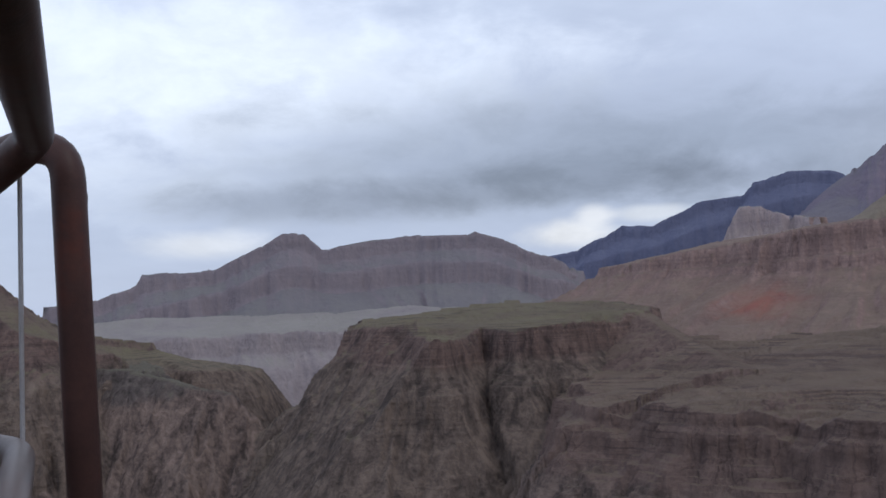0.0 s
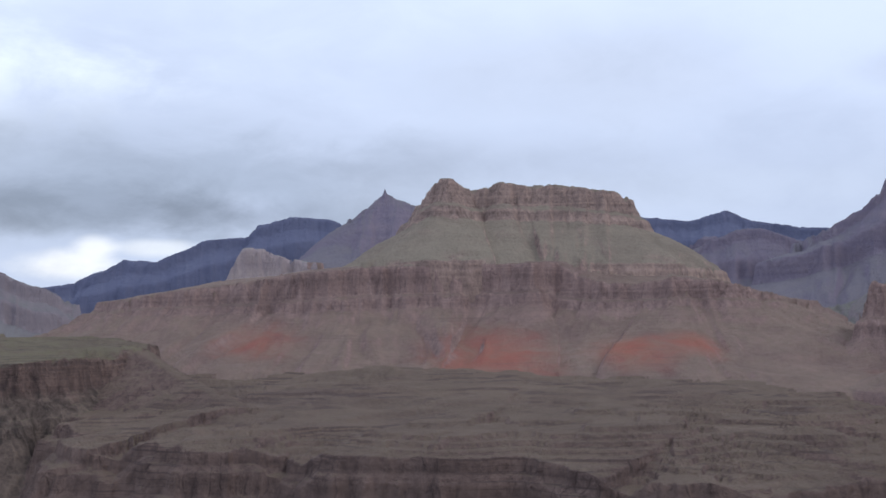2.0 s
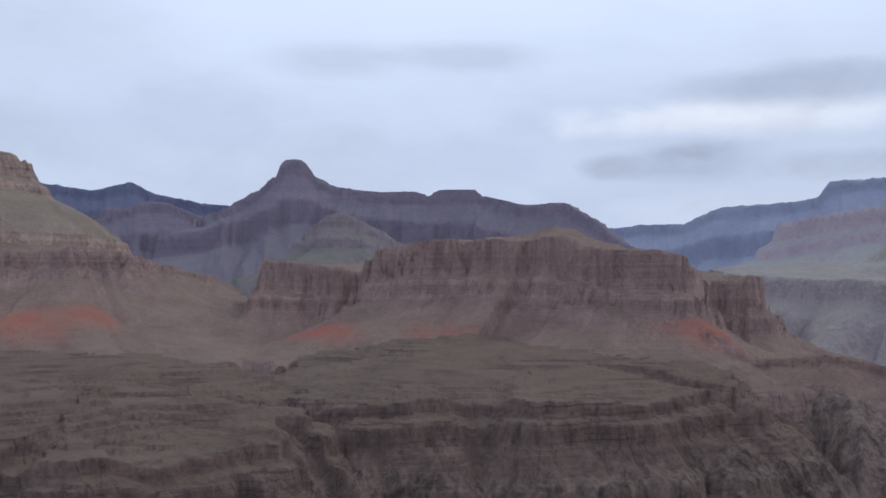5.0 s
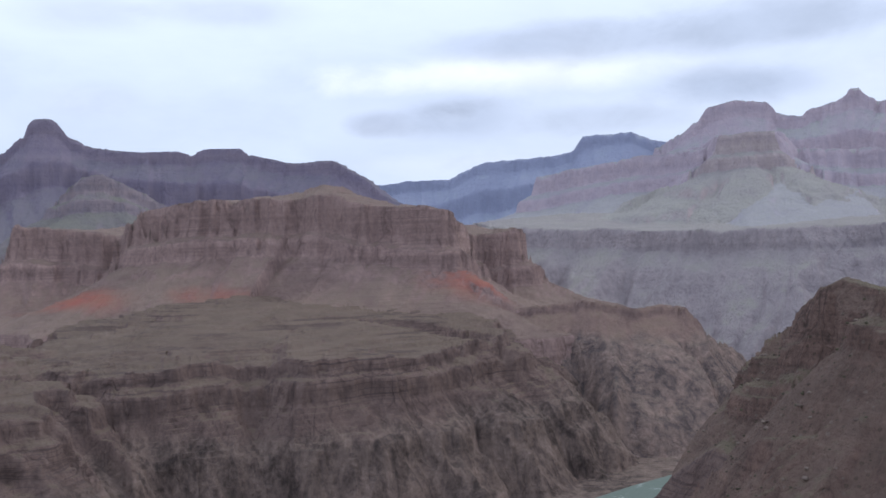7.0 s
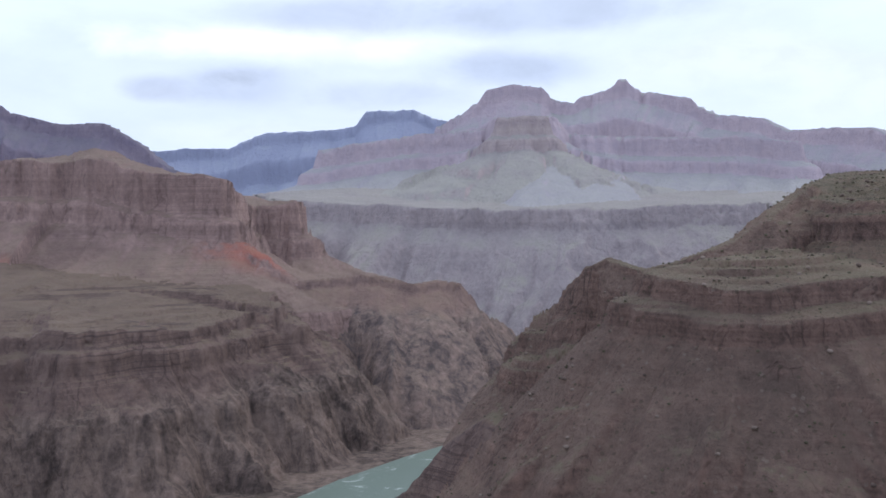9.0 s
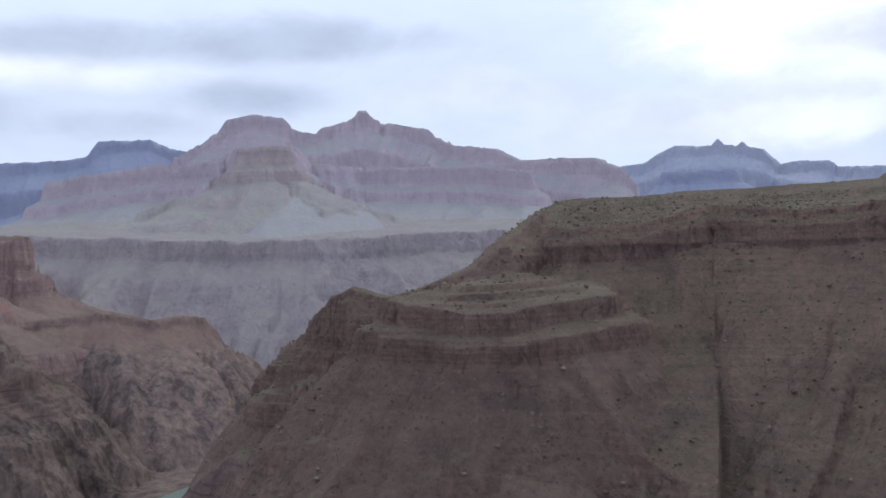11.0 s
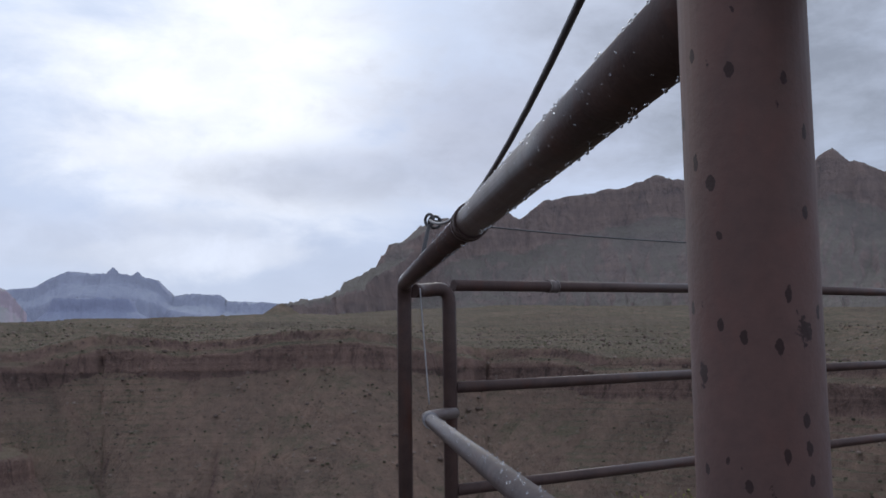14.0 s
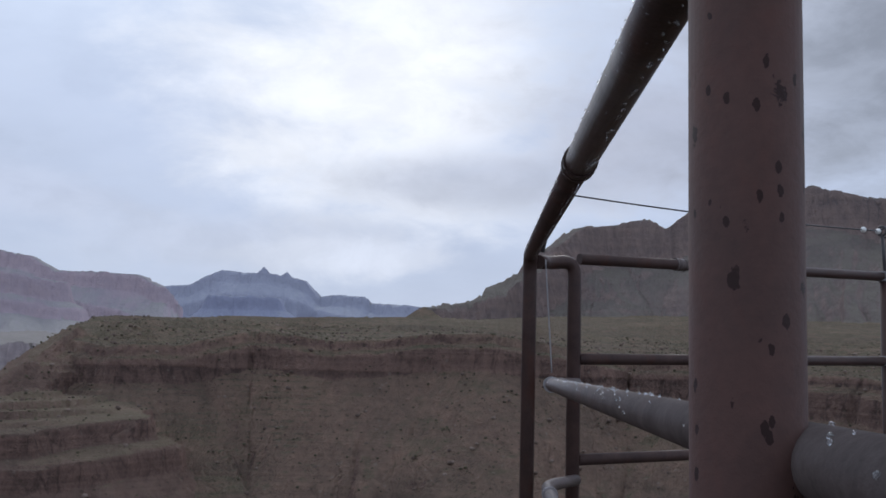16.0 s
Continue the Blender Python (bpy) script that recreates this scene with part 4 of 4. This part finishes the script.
# ---------------------------------------------------------------- the lookout railing
def pipe_metal(name, light, dark, rust, rust_amount, spots=0.0, rough=0.34, shine=0.16):
    """Old painted pipe: worn paint, rust blooms, dark drip spots, wet gloss."""
    m = bpy.data.materials.new(name)
    nt = tree_of(m)
    pos = node(nt, "ShaderNodeNewGeometry").outputs["Position"]
    wear = fbm(nt, pos, 14.0, 6, 0.65, 0.3)
    grain_ = fbm(nt, pos, 160.0, 4, 0.7)
    col = blend(nt, calc(nt, "ADD", calc(nt, "MULTIPLY", calc(nt, "SUBTRACT", wear, 0.5), 1.6), calc(nt, "ADD", calc(nt, "MULTIPLY", calc(nt, "SUBTRACT", grain_, 0.5), 0.7), 0.5), clamp=True), dark, light)
    bloom = span(nt, fbm(nt, scaled(nt, pos, (1.0, 1.0, 0.5)), 7.0, 6, 0.7, 0.6), 0.5, 0.68)
    col = blend(nt, calc(nt, "MULTIPLY", bloom, rust_amount), col, rust)
    if spots:
        for scale_, reach_ in ((32.0, 0.21), (58.0, 0.23), (120.0, 0.24)):
            drip = node(nt, "ShaderNodeTexVoronoi", {"Vector": scaled(nt, pos, (1.0, 1.0, 0.55)), "Scale": scale_, "Randomness": 1.0})
            size = node(nt, "ShaderNodeSeparateColor", {0: drip.outputs["Color"]}).outputs[0]
            ragged = calc(nt, "ADD", drip.outputs["Distance"], calc(nt, "MULTIPLY", calc(nt, "SUBTRACT", fbm(nt, pos, 190.0, 5, 0.7), 0.5), 0.42))
            dot = calc(nt, "SUBTRACT", 1.0, span(nt, calc(nt, "SUBTRACT", ragged, calc(nt, "MULTIPLY", calc(nt, "MULTIPLY", size, reach_), calc(nt, "GREATER_THAN", size, 0.62))), -0.012, 0.015))
            col = blend(nt, calc(nt, "MULTIPLY", dot, spots), col, (0.022, 0.010, 0.009))
    bmp = node(nt, "ShaderNodeBump", {"Height": calc(nt, "ADD", wear, grain_), "Strength": 0.25, "Distance": 0.002})
    bsdf = node(nt, "ShaderNodeBsdfPrincipled", {"Base Color": col, "Roughness": calc(nt, "ADD", calc(nt, "MULTIPLY", wear, 0.3), rough - 0.1), "Metallic": 0.0, "Specular IOR Level": shine, "Normal": bmp.outputs[0]})
    nt.links.new(bsdf.outputs[0], node(nt, "ShaderNodeOutputMaterial").inputs[0])
    return m


pipe = pipe_metal("wet_brown_pipe", (0.092, 0.057, 0.050), (0.040, 0.027, 0.026), (0.090, 0.038, 0.028), 0.6)
worn_pipe = pipe_metal("worn_grey_pipe", (0.155, 0.124, 0.118), (0.066, 0.053, 0.051), (0.13, 0.08, 0.07), 0.3)
post_paint = pipe_metal("spotted_brown_post", (0.106, 0.056, 0.048), (0.058, 0.034, 0.030), (0.108, 0.044, 0.034), 0.6, spots=0.95, rough=0.60, shine=0.18)
cable_metal = pipe_metal("dark_cable", (0.10, 0.095, 0.10), (0.05, 0.048, 0.05), (0.09, 0.05, 0.04), 0.3)
thin_metal = pipe_metal("pale_wire", (0.36, 0.35, 0.36), (0.22, 0.21, 0.22), (0.2, 0.15, 0.13), 0.2)


def rounded(points, radius, steps=6):
    """A polyline with its inner corners rounded."""
    p = [Vector(q) for q in points]
    out = [p[0]]
    for a, b, c in zip(p, p[1:], p[2:]):
        r = min(radius, (a - b).length * 0.49, (c - b).length * 0.49)
        s_, e_ = b + (a - b).normalized() * r, b + (c - b).normalized() * r
        for i in range(steps + 1):
            t = i / steps
            out.append(s_ * (1 - t) ** 2 + b * 2 * t * (1 - t) + e_ * t * t)
    return out + [p[-1]]


def tube(bm, points, radius, sides=18, caps=True):
    """A round bar swept along the points into bm."""
    p = [Vector(q) for q in points]
    frame_n, rings = None, []
    for i, q in enumerate(p):
        d = (p[min(i + 1, len(p) - 1)] - p[max(i - 1, 0)]).normalized()
        if frame_n is None:
            frame_n = d.orthogonal().normalized()
        frame_n = (frame_n - d * frame_n.dot(d)).normalized()
        b = d.cross(frame_n)
        rings.append([bm.verts.new(q + (frame_n * math.cos(2 * math.pi * k / sides) + b * math.sin(2 * math.pi * k / sides)) * radius) for k in range(sides)])
    for r0, r1 in zip(rings, rings[1:]):
        for k in range(sides):
            bm.faces.new((r0[k], r0[(k + 1) % sides], r1[(k + 1) % sides], r1[k])).smooth = True
    if caps:
        bm.faces.new(rings[0][::-1])
        bm.faces.new(rings[-1])


def part(name, bm, material, parent, label=""):
    me = bpy.data.meshes.new(name)
    bm.normal_update()
    bm.to_mesh(me)
    bm.free()
    me.materials.append(material)
    ob = new(name, me)
    if parent is not None:
        ob.parent = parent
        ob.location = -parent.location
    return tagged(ob, label)


def bar(name, points, radius, material, parent, bend=0.0, label="", sides=18):
    bm = bmesh.new()
    tube(bm, rounded(points, bend) if bend else points, radius, sides)
    return part(name, bm, material, parent, label)


def sleeve(name, at_, way, radius, length, material, parent, label=""):
    """A coupling ring round a pipe, with a raised lip at each end."""
    w = Vector(way).normalized()
    c = Vector(at_)
    bm = bmesh.new()
    tube(bm, [c - w * length / 2, c + w * length / 2], radius, 20)
    for e in (-1, 1):
        tube(bm, [c + w * e * length * 0.5 - w * 0.003, c + w * e * length * 0.5 + w * 0.003], radius * 1.07, 20)
    return part(name, bm, material, parent, label)


def thing(name, base, label, category, group=""):
    ob = new(name)
    ob.location = base
    return tagged(ob, label, category, group)


GROUND, PIPE = -1.0, 0.021
RC = Vector((2.841, -1.012, 0))                       # right corner
U = Vector((0.961, -0.2756, 0)).normalized()          # from the camera's side to the right corner
RUN, RING = 2.80, 1.546                               # length of the near panel, place of its coupling
PM = RC - U * RUN                                     # where two panels meet beside the camera
UP = Vector((0, 0, 1))
TOP, MID, LOW = 0.237, -0.146, -0.432
P2 = Vector((2.885, -1.172, 0))                       # first post of the far panel
P3 = Vector((3.170, -2.493, 0))                       # its far post
POST = Vector((0.3238, -0.2632, 0))
POST_R = 0.0254


def rail_z(s):
    """Height of the near top rail, s metres from the corner: it dips a little towards the lookout."""
    return TOP - 0.022 * s


fence = "lookout railing"

near_panel = thing("railing", (RC.x, RC.y, GROUND), "wet dark brown pipe railing panel with worn grey mid rails", "railing", fence)
CL = RC - U * RING
bar("frame_pipe", [RC + UP * GROUND, RC + UP * TOP, CL + UP * rail_z(RING)], PIPE, pipe, near_panel, bend=0.07)
bar("top_rail", [CL + UP * rail_z(RING), PM + UP * rail_z(RUN)], 0.0232, pipe, near_panel, label="thick wet dark pipe beaded with rain", sides=28)
bar("end_post", [PM + UP * GROUND, PM + UP * (rail_z(RUN) - 0.015)], PIPE, pipe, near_panel)
for nm, z in (("mid_rail", MID), ("low_rail", LOW)):
    bend_at = Vector((2.715, -1.028, z))
    toward = (PM + UP * (z - 0.005) - bend_at).normalized()
    bar(nm, [P2 + Vector((-0.03, 0.0, z)), bend_at, PM + UP * (z - 0.005)], PIPE * 0.80, worn_pipe, near_panel, bend=0.09, label="worn grey pipe")
    sleeve("coupling", bend_at + toward * 0.216, toward, PIPE * 0.95, 0.026, thin_metal, near_panel, "pale metal coupling ring")
sleeve("coupling", CL + UP * rail_z(RING), U, 0.0252, 0.034, pipe, near_panel)

post = thing("railing_post", (POST.x, POST.y, GROUND), "thick brown painted steel post with dark drip spots", "post")
bar("post_shaft", [POST + UP * GROUND, POST + UP * (TOP + 0.035)], POST_R, post_paint, post, sides=40)
bm = bmesh.new()
bmesh.ops.create_uvsphere(bm, u_segments=32, v_segments=12, radius=POST_R, matrix=Matrix.Translation(POST + UP * (TOP + 0.035)) @ Matrix.Diagonal((1, 1, 0.5, 1)))
for f in bm.faces:
    f.smooth = True
part("post_cap", bm, post_paint, post)
bm = bmesh.new()
bmesh.ops.create_cone(bm, cap_ends=True, segments=28, radius1=0.07, radius2=0.065, depth=0.012, matrix=Matrix.Translation(POST + UP * (GROUND + 0.006)))
part("base_plate", bm, post_paint, post)

far_panel = thing("railing", (P2.x, P2.y, GROUND), "dark pipe railing panel receding along the edge", "railing", fence)
bar("end_post", [P2 + UP * GROUND, P2 + UP * 0.228, P2 + Vector((-0.01, 0.09, 0.218)), RC + Vector((-0.02, -0.02, 0.213))], PIPE, pipe, far_panel, bend=0.06)
bar("far_post", [P3 + UP * (GROUND + 0.02), P3 + UP * 0.28], PIPE, pipe, far_panel)
for nm, z in (("top_rail", 0.236), ("mid_rail", -0.072), ("low_rail", -0.375)):
    bar(nm, [P2 + Vector((0.0, -0.015, z)), P3 + UP * (z + 0.03)], PIPE * 0.82, pipe, far_panel)
mid_c = P2.lerp(P3, 0.30)
sleeve("coupling", mid_c + UP * 0.245, P3 - P2, PIPE * 0.95, 0.034, worn_pipe, far_panel, "grey coupling ring")
for z in (-0.042, -0.345, 0.266):
    sleeve("collar", P3 + UP * z, UP, PIPE * 1.2, 0.03, thin_metal, far_panel, "pale collar")

P4 = Vector((3.60, -4.16, 0))
next_panel = thing("railing", (P4.x, P4.y, GROUND), "dark pipe railing panel farther along the edge", "railing", fence)
bar("end_post", [P4 + UP * (GROUND + 0.04), P4 + UP * 0.31], PIPE, pipe, next_panel)
for nm, z in (("top_rail", 0.266), ("mid_rail", -0.042), ("low_rail", -0.345)):
    bar(nm, [P3 + Vector((-0.004, -0.03, z)), P4 + UP * (z + 0.03)], PIPE * 0.82, pipe, next_panel)

# the corner on the other side
LB = Vector((-0.848, 1.036, 0))
LA = Vector((-0.945, 0.925, 0))
side_panel = thing("railing", (LA.x, LA.y, GROUND), "dark rusty pipe railing panel beside the lookout corner", "railing", fence)
RA = Vector((-0.826, 0.948, 0.203))
bar("frame_pipe", [LA + UP * GROUND, LA + UP * 0.12, RA, PM + UP * rail_z(RUN)], PIPE, pipe, side_panel, bend=0.06)
for nm, z in (("mid_rail", -0.15), ("low_rail", -0.46)):
    bar(nm, [LB + Vector((-0.24, -0.02, z)), Vector((-0.862, 0.955, z)), PM + UP * (z - 0.08)], PIPE * 0.80, worn_pipe, side_panel, bend=0.06, label="worn grey pipe")
edge_panel = thing("railing", (LB.x, LB.y, GROUND), "rusty red-brown pipe railing panel at the cliff edge", "railing", fence)
rusty = pipe_metal("rusty_red_pipe", (0.085, 0.042, 0.036), (0.045, 0.026, 0.025), (0.11, 0.036, 0.026), 0.7)
LE = LB + Vector((-0.69, 0.86, 0))
bar("end_post", [LB + Vector((0.02, 0.022, GROUND)), LB + Vector((-0.004, -0.005, 0.207)), LB + Vector((-0.085, -0.01, 0.217)), LB + Vector((-0.20, 0.05, 0.177))], PIPE, rusty, edge_panel, bend=0.07)
bar("far_post", [LE + UP * GROUND, LE + UP * 0.2], PIPE, rusty, edge_panel)
for nm, z in (("top_rail", 0.15), ("mid_rail", -0.125), ("low_rail", -0.44)):
    bar(nm, [LB + Vector((-0.008, 0.010, z)), LE + UP * z], PIPE * 0.82, rusty, edge_panel)


def sagging(a, b, sag, n=18):
    a, b = Vector(a), Vector(b)
    return [a.lerp(b, i / n) - UP * sag * 4 * (i / n) * (1 - i / n) for i in range(n + 1)]


def eye_bolt(base, top):
    """A rod with a loop at its head, and a shackle hanging through it."""
    base, top = Vector(base), Vector(top)
    ob = thing("eye_bolt", base, "dark iron eye bolt on the pipe rail", "bolt", "eye bolts")
    bar("rod", [base, top - UP * 0.012], 0.006, cable_metal, ob, sides=10)
    for nm, off, tilt in (("loop", Vector((0, 0, 0)), 0.4), ("shackle", Vector((0.008, -0.02, -0.004)), 1.3)):
        side = Vector((math.cos(tilt), math.sin(tilt), 0))
        ring = [top + off + (side * math.cos(t) + UP * math.sin(t)) * 0.017 for t in [2 * math.pi * i / 16 for i in range(17)]]
        bar(nm, ring, 0.0045, cable_metal, ob, sides=8)
    return ob


E1 = Vector((2.735, -1.053, 0.411))
eye_bolt((2.755, -1.02, 0.235), E1)
E3 = P3 + Vector((0.0, 0.01, 0.434))
eye_bolt(P3 + UP * 0.27, E3)
E0 = PM + Vector((0.0, 0.0, 0.385))
eye_bolt(PM + UP * 0.2, E0)
lines = (("cable", sagging(E1, E0, 0.122), 0.0040, cable_metal, "dark twisted steel cable sagging above the rail"),
         ("cable", sagging(E1, E3, 0.012), 0.0026, cable_metal, "thin dark wire stretched above the far railing"),
         ("wire", sagging((2.81, -1.05, 0.22), (2.77, -1.06, -0.115), -0.002), 0.0022, thin_metal, "thin pale wire hanging at the railing corner"),
         ("wire", sagging((-0.868, 0.968, 0.19), (-0.871, 0.968, -0.16), 0.0), 0.0028, thin_metal, "pale twisted wire hanging at the lookout corner"),
         ("wire", sagging((-0.868, 0.968, 0.19), PM + Vector((0.0, 0.0, 0.42)), 0.02), 0.0035, cable_metal, "dark cable running up from the corner"))
for nm, pts, r, mat, lab in lines:
    bm = bmesh.new()
    tube(bm, pts, r, 8)
    tagged(part(nm, bm, mat, None), lab, nm)
glass_bead = bpy.data.materials.new("white_porcelain")
nt = tree_of(glass_bead)
nt.links.new(node(nt, "ShaderNodeBsdfPrincipled", {"Base Color": (0.75, 0.75, 0.74, 1), "Roughness": 0.2}).outputs[0], node(nt, "ShaderNodeOutputMaterial").inputs[0])
for f_ in (0.93, 0.985):
    bm = bmesh.new()
    bmesh.ops.create_uvsphere(bm, u_segments=12, v_segments=8, radius=0.011, matrix=Matrix.Translation(E1.lerp(E3, f_) - UP * 0.003))
    for f in bm.faces:
        f.smooth = True
    tagged(part("bead", bm, glass_bead, None), "small white bead on the thin wire", "bead", "beads on the wire")

# raindrops on the near rail
drop_mat = bpy.data.materials.new("rain_water")
nt = tree_of(drop_mat)
nt.links.new(node(nt, "ShaderNodeBsdfPrincipled", {"Base Color": (0.9, 0.92, 0.95, 1), "Roughness": 0.05, "Transmission Weight": 0.9, "IOR": 1.33}).outputs[0], node(nt, "ShaderNodeOutputMaterial").inputs[0])
rnd = random.Random(5)
bm = bmesh.new()
NRM = U.cross(UP)
for i in range(460):
    s_ = rnd.uniform(1.2, RUN) if i % 5 else rnd.uniform(0.1, 1.2)
    kind_ = i % 10
    hang = kind_ < 3
    ang = rnd.gauss(-74, 9) if hang else rnd.gauss(146, 13) if kind_ < 7 else rnd.gauss(195, 28)
    rad = rnd.uniform(0.0011, 0.0021) if hang else rnd.uniform(0.0006, 0.0016) if kind_ < 7 else rnd.uniform(0.0004, 0.0009)
    c = RC - U * s_ + UP * rail_z(s_) + (NRM * math.cos(radians(ang)) + UP * math.sin(radians(ang))) * ((0.0232 if s_ > RING else PIPE) + rad * 0.3)
    bmesh.ops.create_icosphere(bm, subdivisions=1, radius=rad, matrix=Matrix.Translation(c) @ Matrix.Diagonal((1, 1, 1.3 if hang else rnd.uniform(0.8, 1.5), 1)))
MA, MB = Vector((2.45, -0.947, MID)), PM + UP * (MID - 0.005)
for i in range(150):  # and on the mid rail
    ang = rnd.gauss(105, 32)
    rad = rnd.uniform(0.0007, 0.0018)
    c = MA.lerp(MB, rnd.random()) + (NRM * math.cos(radians(ang)) + UP * math.sin(radians(ang))) * (PIPE * 0.80 + rad * 0.3)
    bmesh.ops.create_icosphere(bm, subdivisions=1, radius=rad, matrix=Matrix.Translation(c))
for f in bm.faces:
    f.smooth = True
tagged(part("raindrops", bm, drop_mat, None), "raindrops clinging to the wet rail", "raindrops", kind="stuff")


# ---------------------------------------------------------------- scrub and boulders on the near slopes
def scatter(name, label, category, count, seed, colours, low, high_, flat, owners, reach):
    """Many small clumps set on the land, joined as one."""
    rnd = np.random.RandomState(seed)
    ok = np.isin(WHO, owners) & (RR < reach) & (RR > 300) & (np.degrees(AA) > -140)
    cand = np.flatnonzero(ok.ravel())
    density = wobble(GX.ravel()[cand], GY.ravel()[cand], 60, 3)
    weight = (RR * np.gradient(RR, axis=0)).ravel()[cand] * np.clip(0.55 + density, 0.03, None)
    chosen = rnd.choice(cand, count, replace=False, p=weight / weight.sum())
    t = (1 + 5 ** 0.5) / 2
    ico = np.array([(-1, t, 0), (1, t, 0), (-1, -t, 0), (1, -t, 0), (0, -1, t), (0, 1, t), (0, -1, -t), (0, 1, -t), (t, 0, -1), (t, 0, 1), (-t, 0, -1), (-t, 0, 1)]) / 1.9
    tri = np.array([(0, 11, 5), (0, 5, 1), (0, 1, 7), (0, 7, 10), (0, 10, 11), (1, 5, 9), (5, 11, 4), (11, 10, 2), (10, 7, 6), (7, 1, 8), (3, 9, 4), (3, 4, 2), (3, 2, 6), (3, 6, 8), (3, 8, 9), (4, 9, 5), (2, 4, 11), (6, 2, 10), (8, 6, 7), (9, 8, 1)])
    size = low + (high_ - low) * rnd.rand(count) ** 2.2
    co = ico[None] * (1 + 0.45 * (rnd.rand(count, 12, 1) - 0.5)) * size[:, None, None] * np.array([1, 1, flat])
    co[:, :, 0] += (GX.ravel()[chosen] + rnd.uniform(-3, 3, count))[:, None]
    co[:, :, 1] += (GY.ravel()[chosen] + rnd.uniform(-3, 3, count))[:, None]
    co[:, :, 2] += (GZ.ravel()[chosen] + size * flat * 0.25)[:, None]
    faces = (tri[None] + 12 * np.arange(count)[:, None, None]).reshape(-1)
    me = bpy.data.meshes.new(name)
    me.vertices.add(count * 12)
    me.vertices.foreach_set("co", co.ravel())
    me.loops.add(len(faces))
    me.loops.foreach_set("vertex_index", faces.astype(np.int32))
    me.polygons.add(count * 20)
    me.polygons.foreach_set("loop_start", np.arange(count * 20, dtype=np.int32) * 3)
    me.update(calc_edges=True)
    m = bpy.data.materials.new(name + "_matter")
    nt = tree_of(m)
    pick_ = node(nt, "ShaderNodeNewGeometry").outputs["Random Per Island"]
    col = blend(nt, pick_, colours[0], colours[1])
    nt.links.new(node(nt, "ShaderNodeBsdfPrincipled", {"Base Color": col, "Roughness": 0.95, "Specular IOR Level": 0.1}).outputs[0], node(nt, "ShaderNodeOutputMaterial").inputs[0])
    me.materials.append(m)
    return tagged(new(name, me), label, category, kind="stuff")


near_ids = [k for k, L in enumerate(LAND) if L["name"] in ("plateau", "spur")]
scatter("scrub_bushes", "dark desert scrub dotting the near slopes", "bushes", 9000, 3, ((0.066, 0.060, 0.042), (0.125, 0.112, 0.072)), 0.4, 1.5, 0.7, near_ids, 1250)
scatter("boulders", "pale and brown boulders on the near slopes", "boulders", 2600, 4, ((0.10, 0.072, 0.060), (0.24, 0.185, 0.155)), 0.5, 2.4, 0.75, near_ids, 1150)

# ---------------------------------------------------------------- the bush below the railing
bush = thing("bush", (3.92, -2.59, GROUND), "yellow-green desert bush beside the railing", "bush")
leaf_m = bpy.data.materials.new("yellow_green_leaf")
nt = tree_of(leaf_m)
tone = node(nt, "ShaderNodeNewGeometry").outputs["Random Per Island"]
nt.links.new(node(nt, "ShaderNodeBsdfPrincipled", {"Base Color": blend(nt, tone, (0.16, 0.17, 0.035), (0.36, 0.34, 0.09)), "Roughness": 0.7}).outputs[0], node(nt, "ShaderNodeOutputMaterial").inputs[0])
twig_m = pipe_metal("grey_twig", (0.2, 0.17, 0.13), (0.10, 0.085, 0.07), (0.15, 0.12, 0.09), 0.3, rough=0.8)
rnd = random.Random(11)
bm, bl = bmesh.new(), bmesh.new()
for i in range(46):
    a_, lean, h = rnd.uniform(0, 6.283), rnd.uniform(0.05, 0.34), rnd.uniform(0.22, 0.42)
    root_ = Vector((bush.location.x, bush.location.y, GROUND)) + Vector((rnd.gauss(0, 0.05), rnd.gauss(0, 0.05), -0.01))
    tip = root_ + Vector((math.cos(a_) * lean, math.sin(a_) * lean, h))
    tube(bm, [root_, root_.lerp(tip, 0.5) + UP * 0.03, tip], 0.003, 5)
    for j in range(34):
        p = root_.lerp(tip, rnd.uniform(0.35, 1.0)) + Vector((rnd.gauss(0, 0.02), rnd.gauss(0, 0.02), rnd.gauss(0.01, 0.015)))
        d_ = Vector((rnd.gauss(0, 1), rnd.gauss(0, 1), rnd.gauss(0.5, 0.7))).normalized()
        e_ = d_.orthogonal().normalized() * rnd.uniform(0.003, 0.006)
        l_ = rnd.uniform(0.012, 0.028)
        bl.faces.new([bl.verts.new(q) for q in (p, p + d_ * l_ * 0.5 + e_, p + d_ * l_, p + d_ * l_ * 0.5 - e_)])
tagged(part("stems", bm, twig_m, bush), kind="stuff")
tagged(part("leaves", bl, leaf_m, bush), kind="stuff")
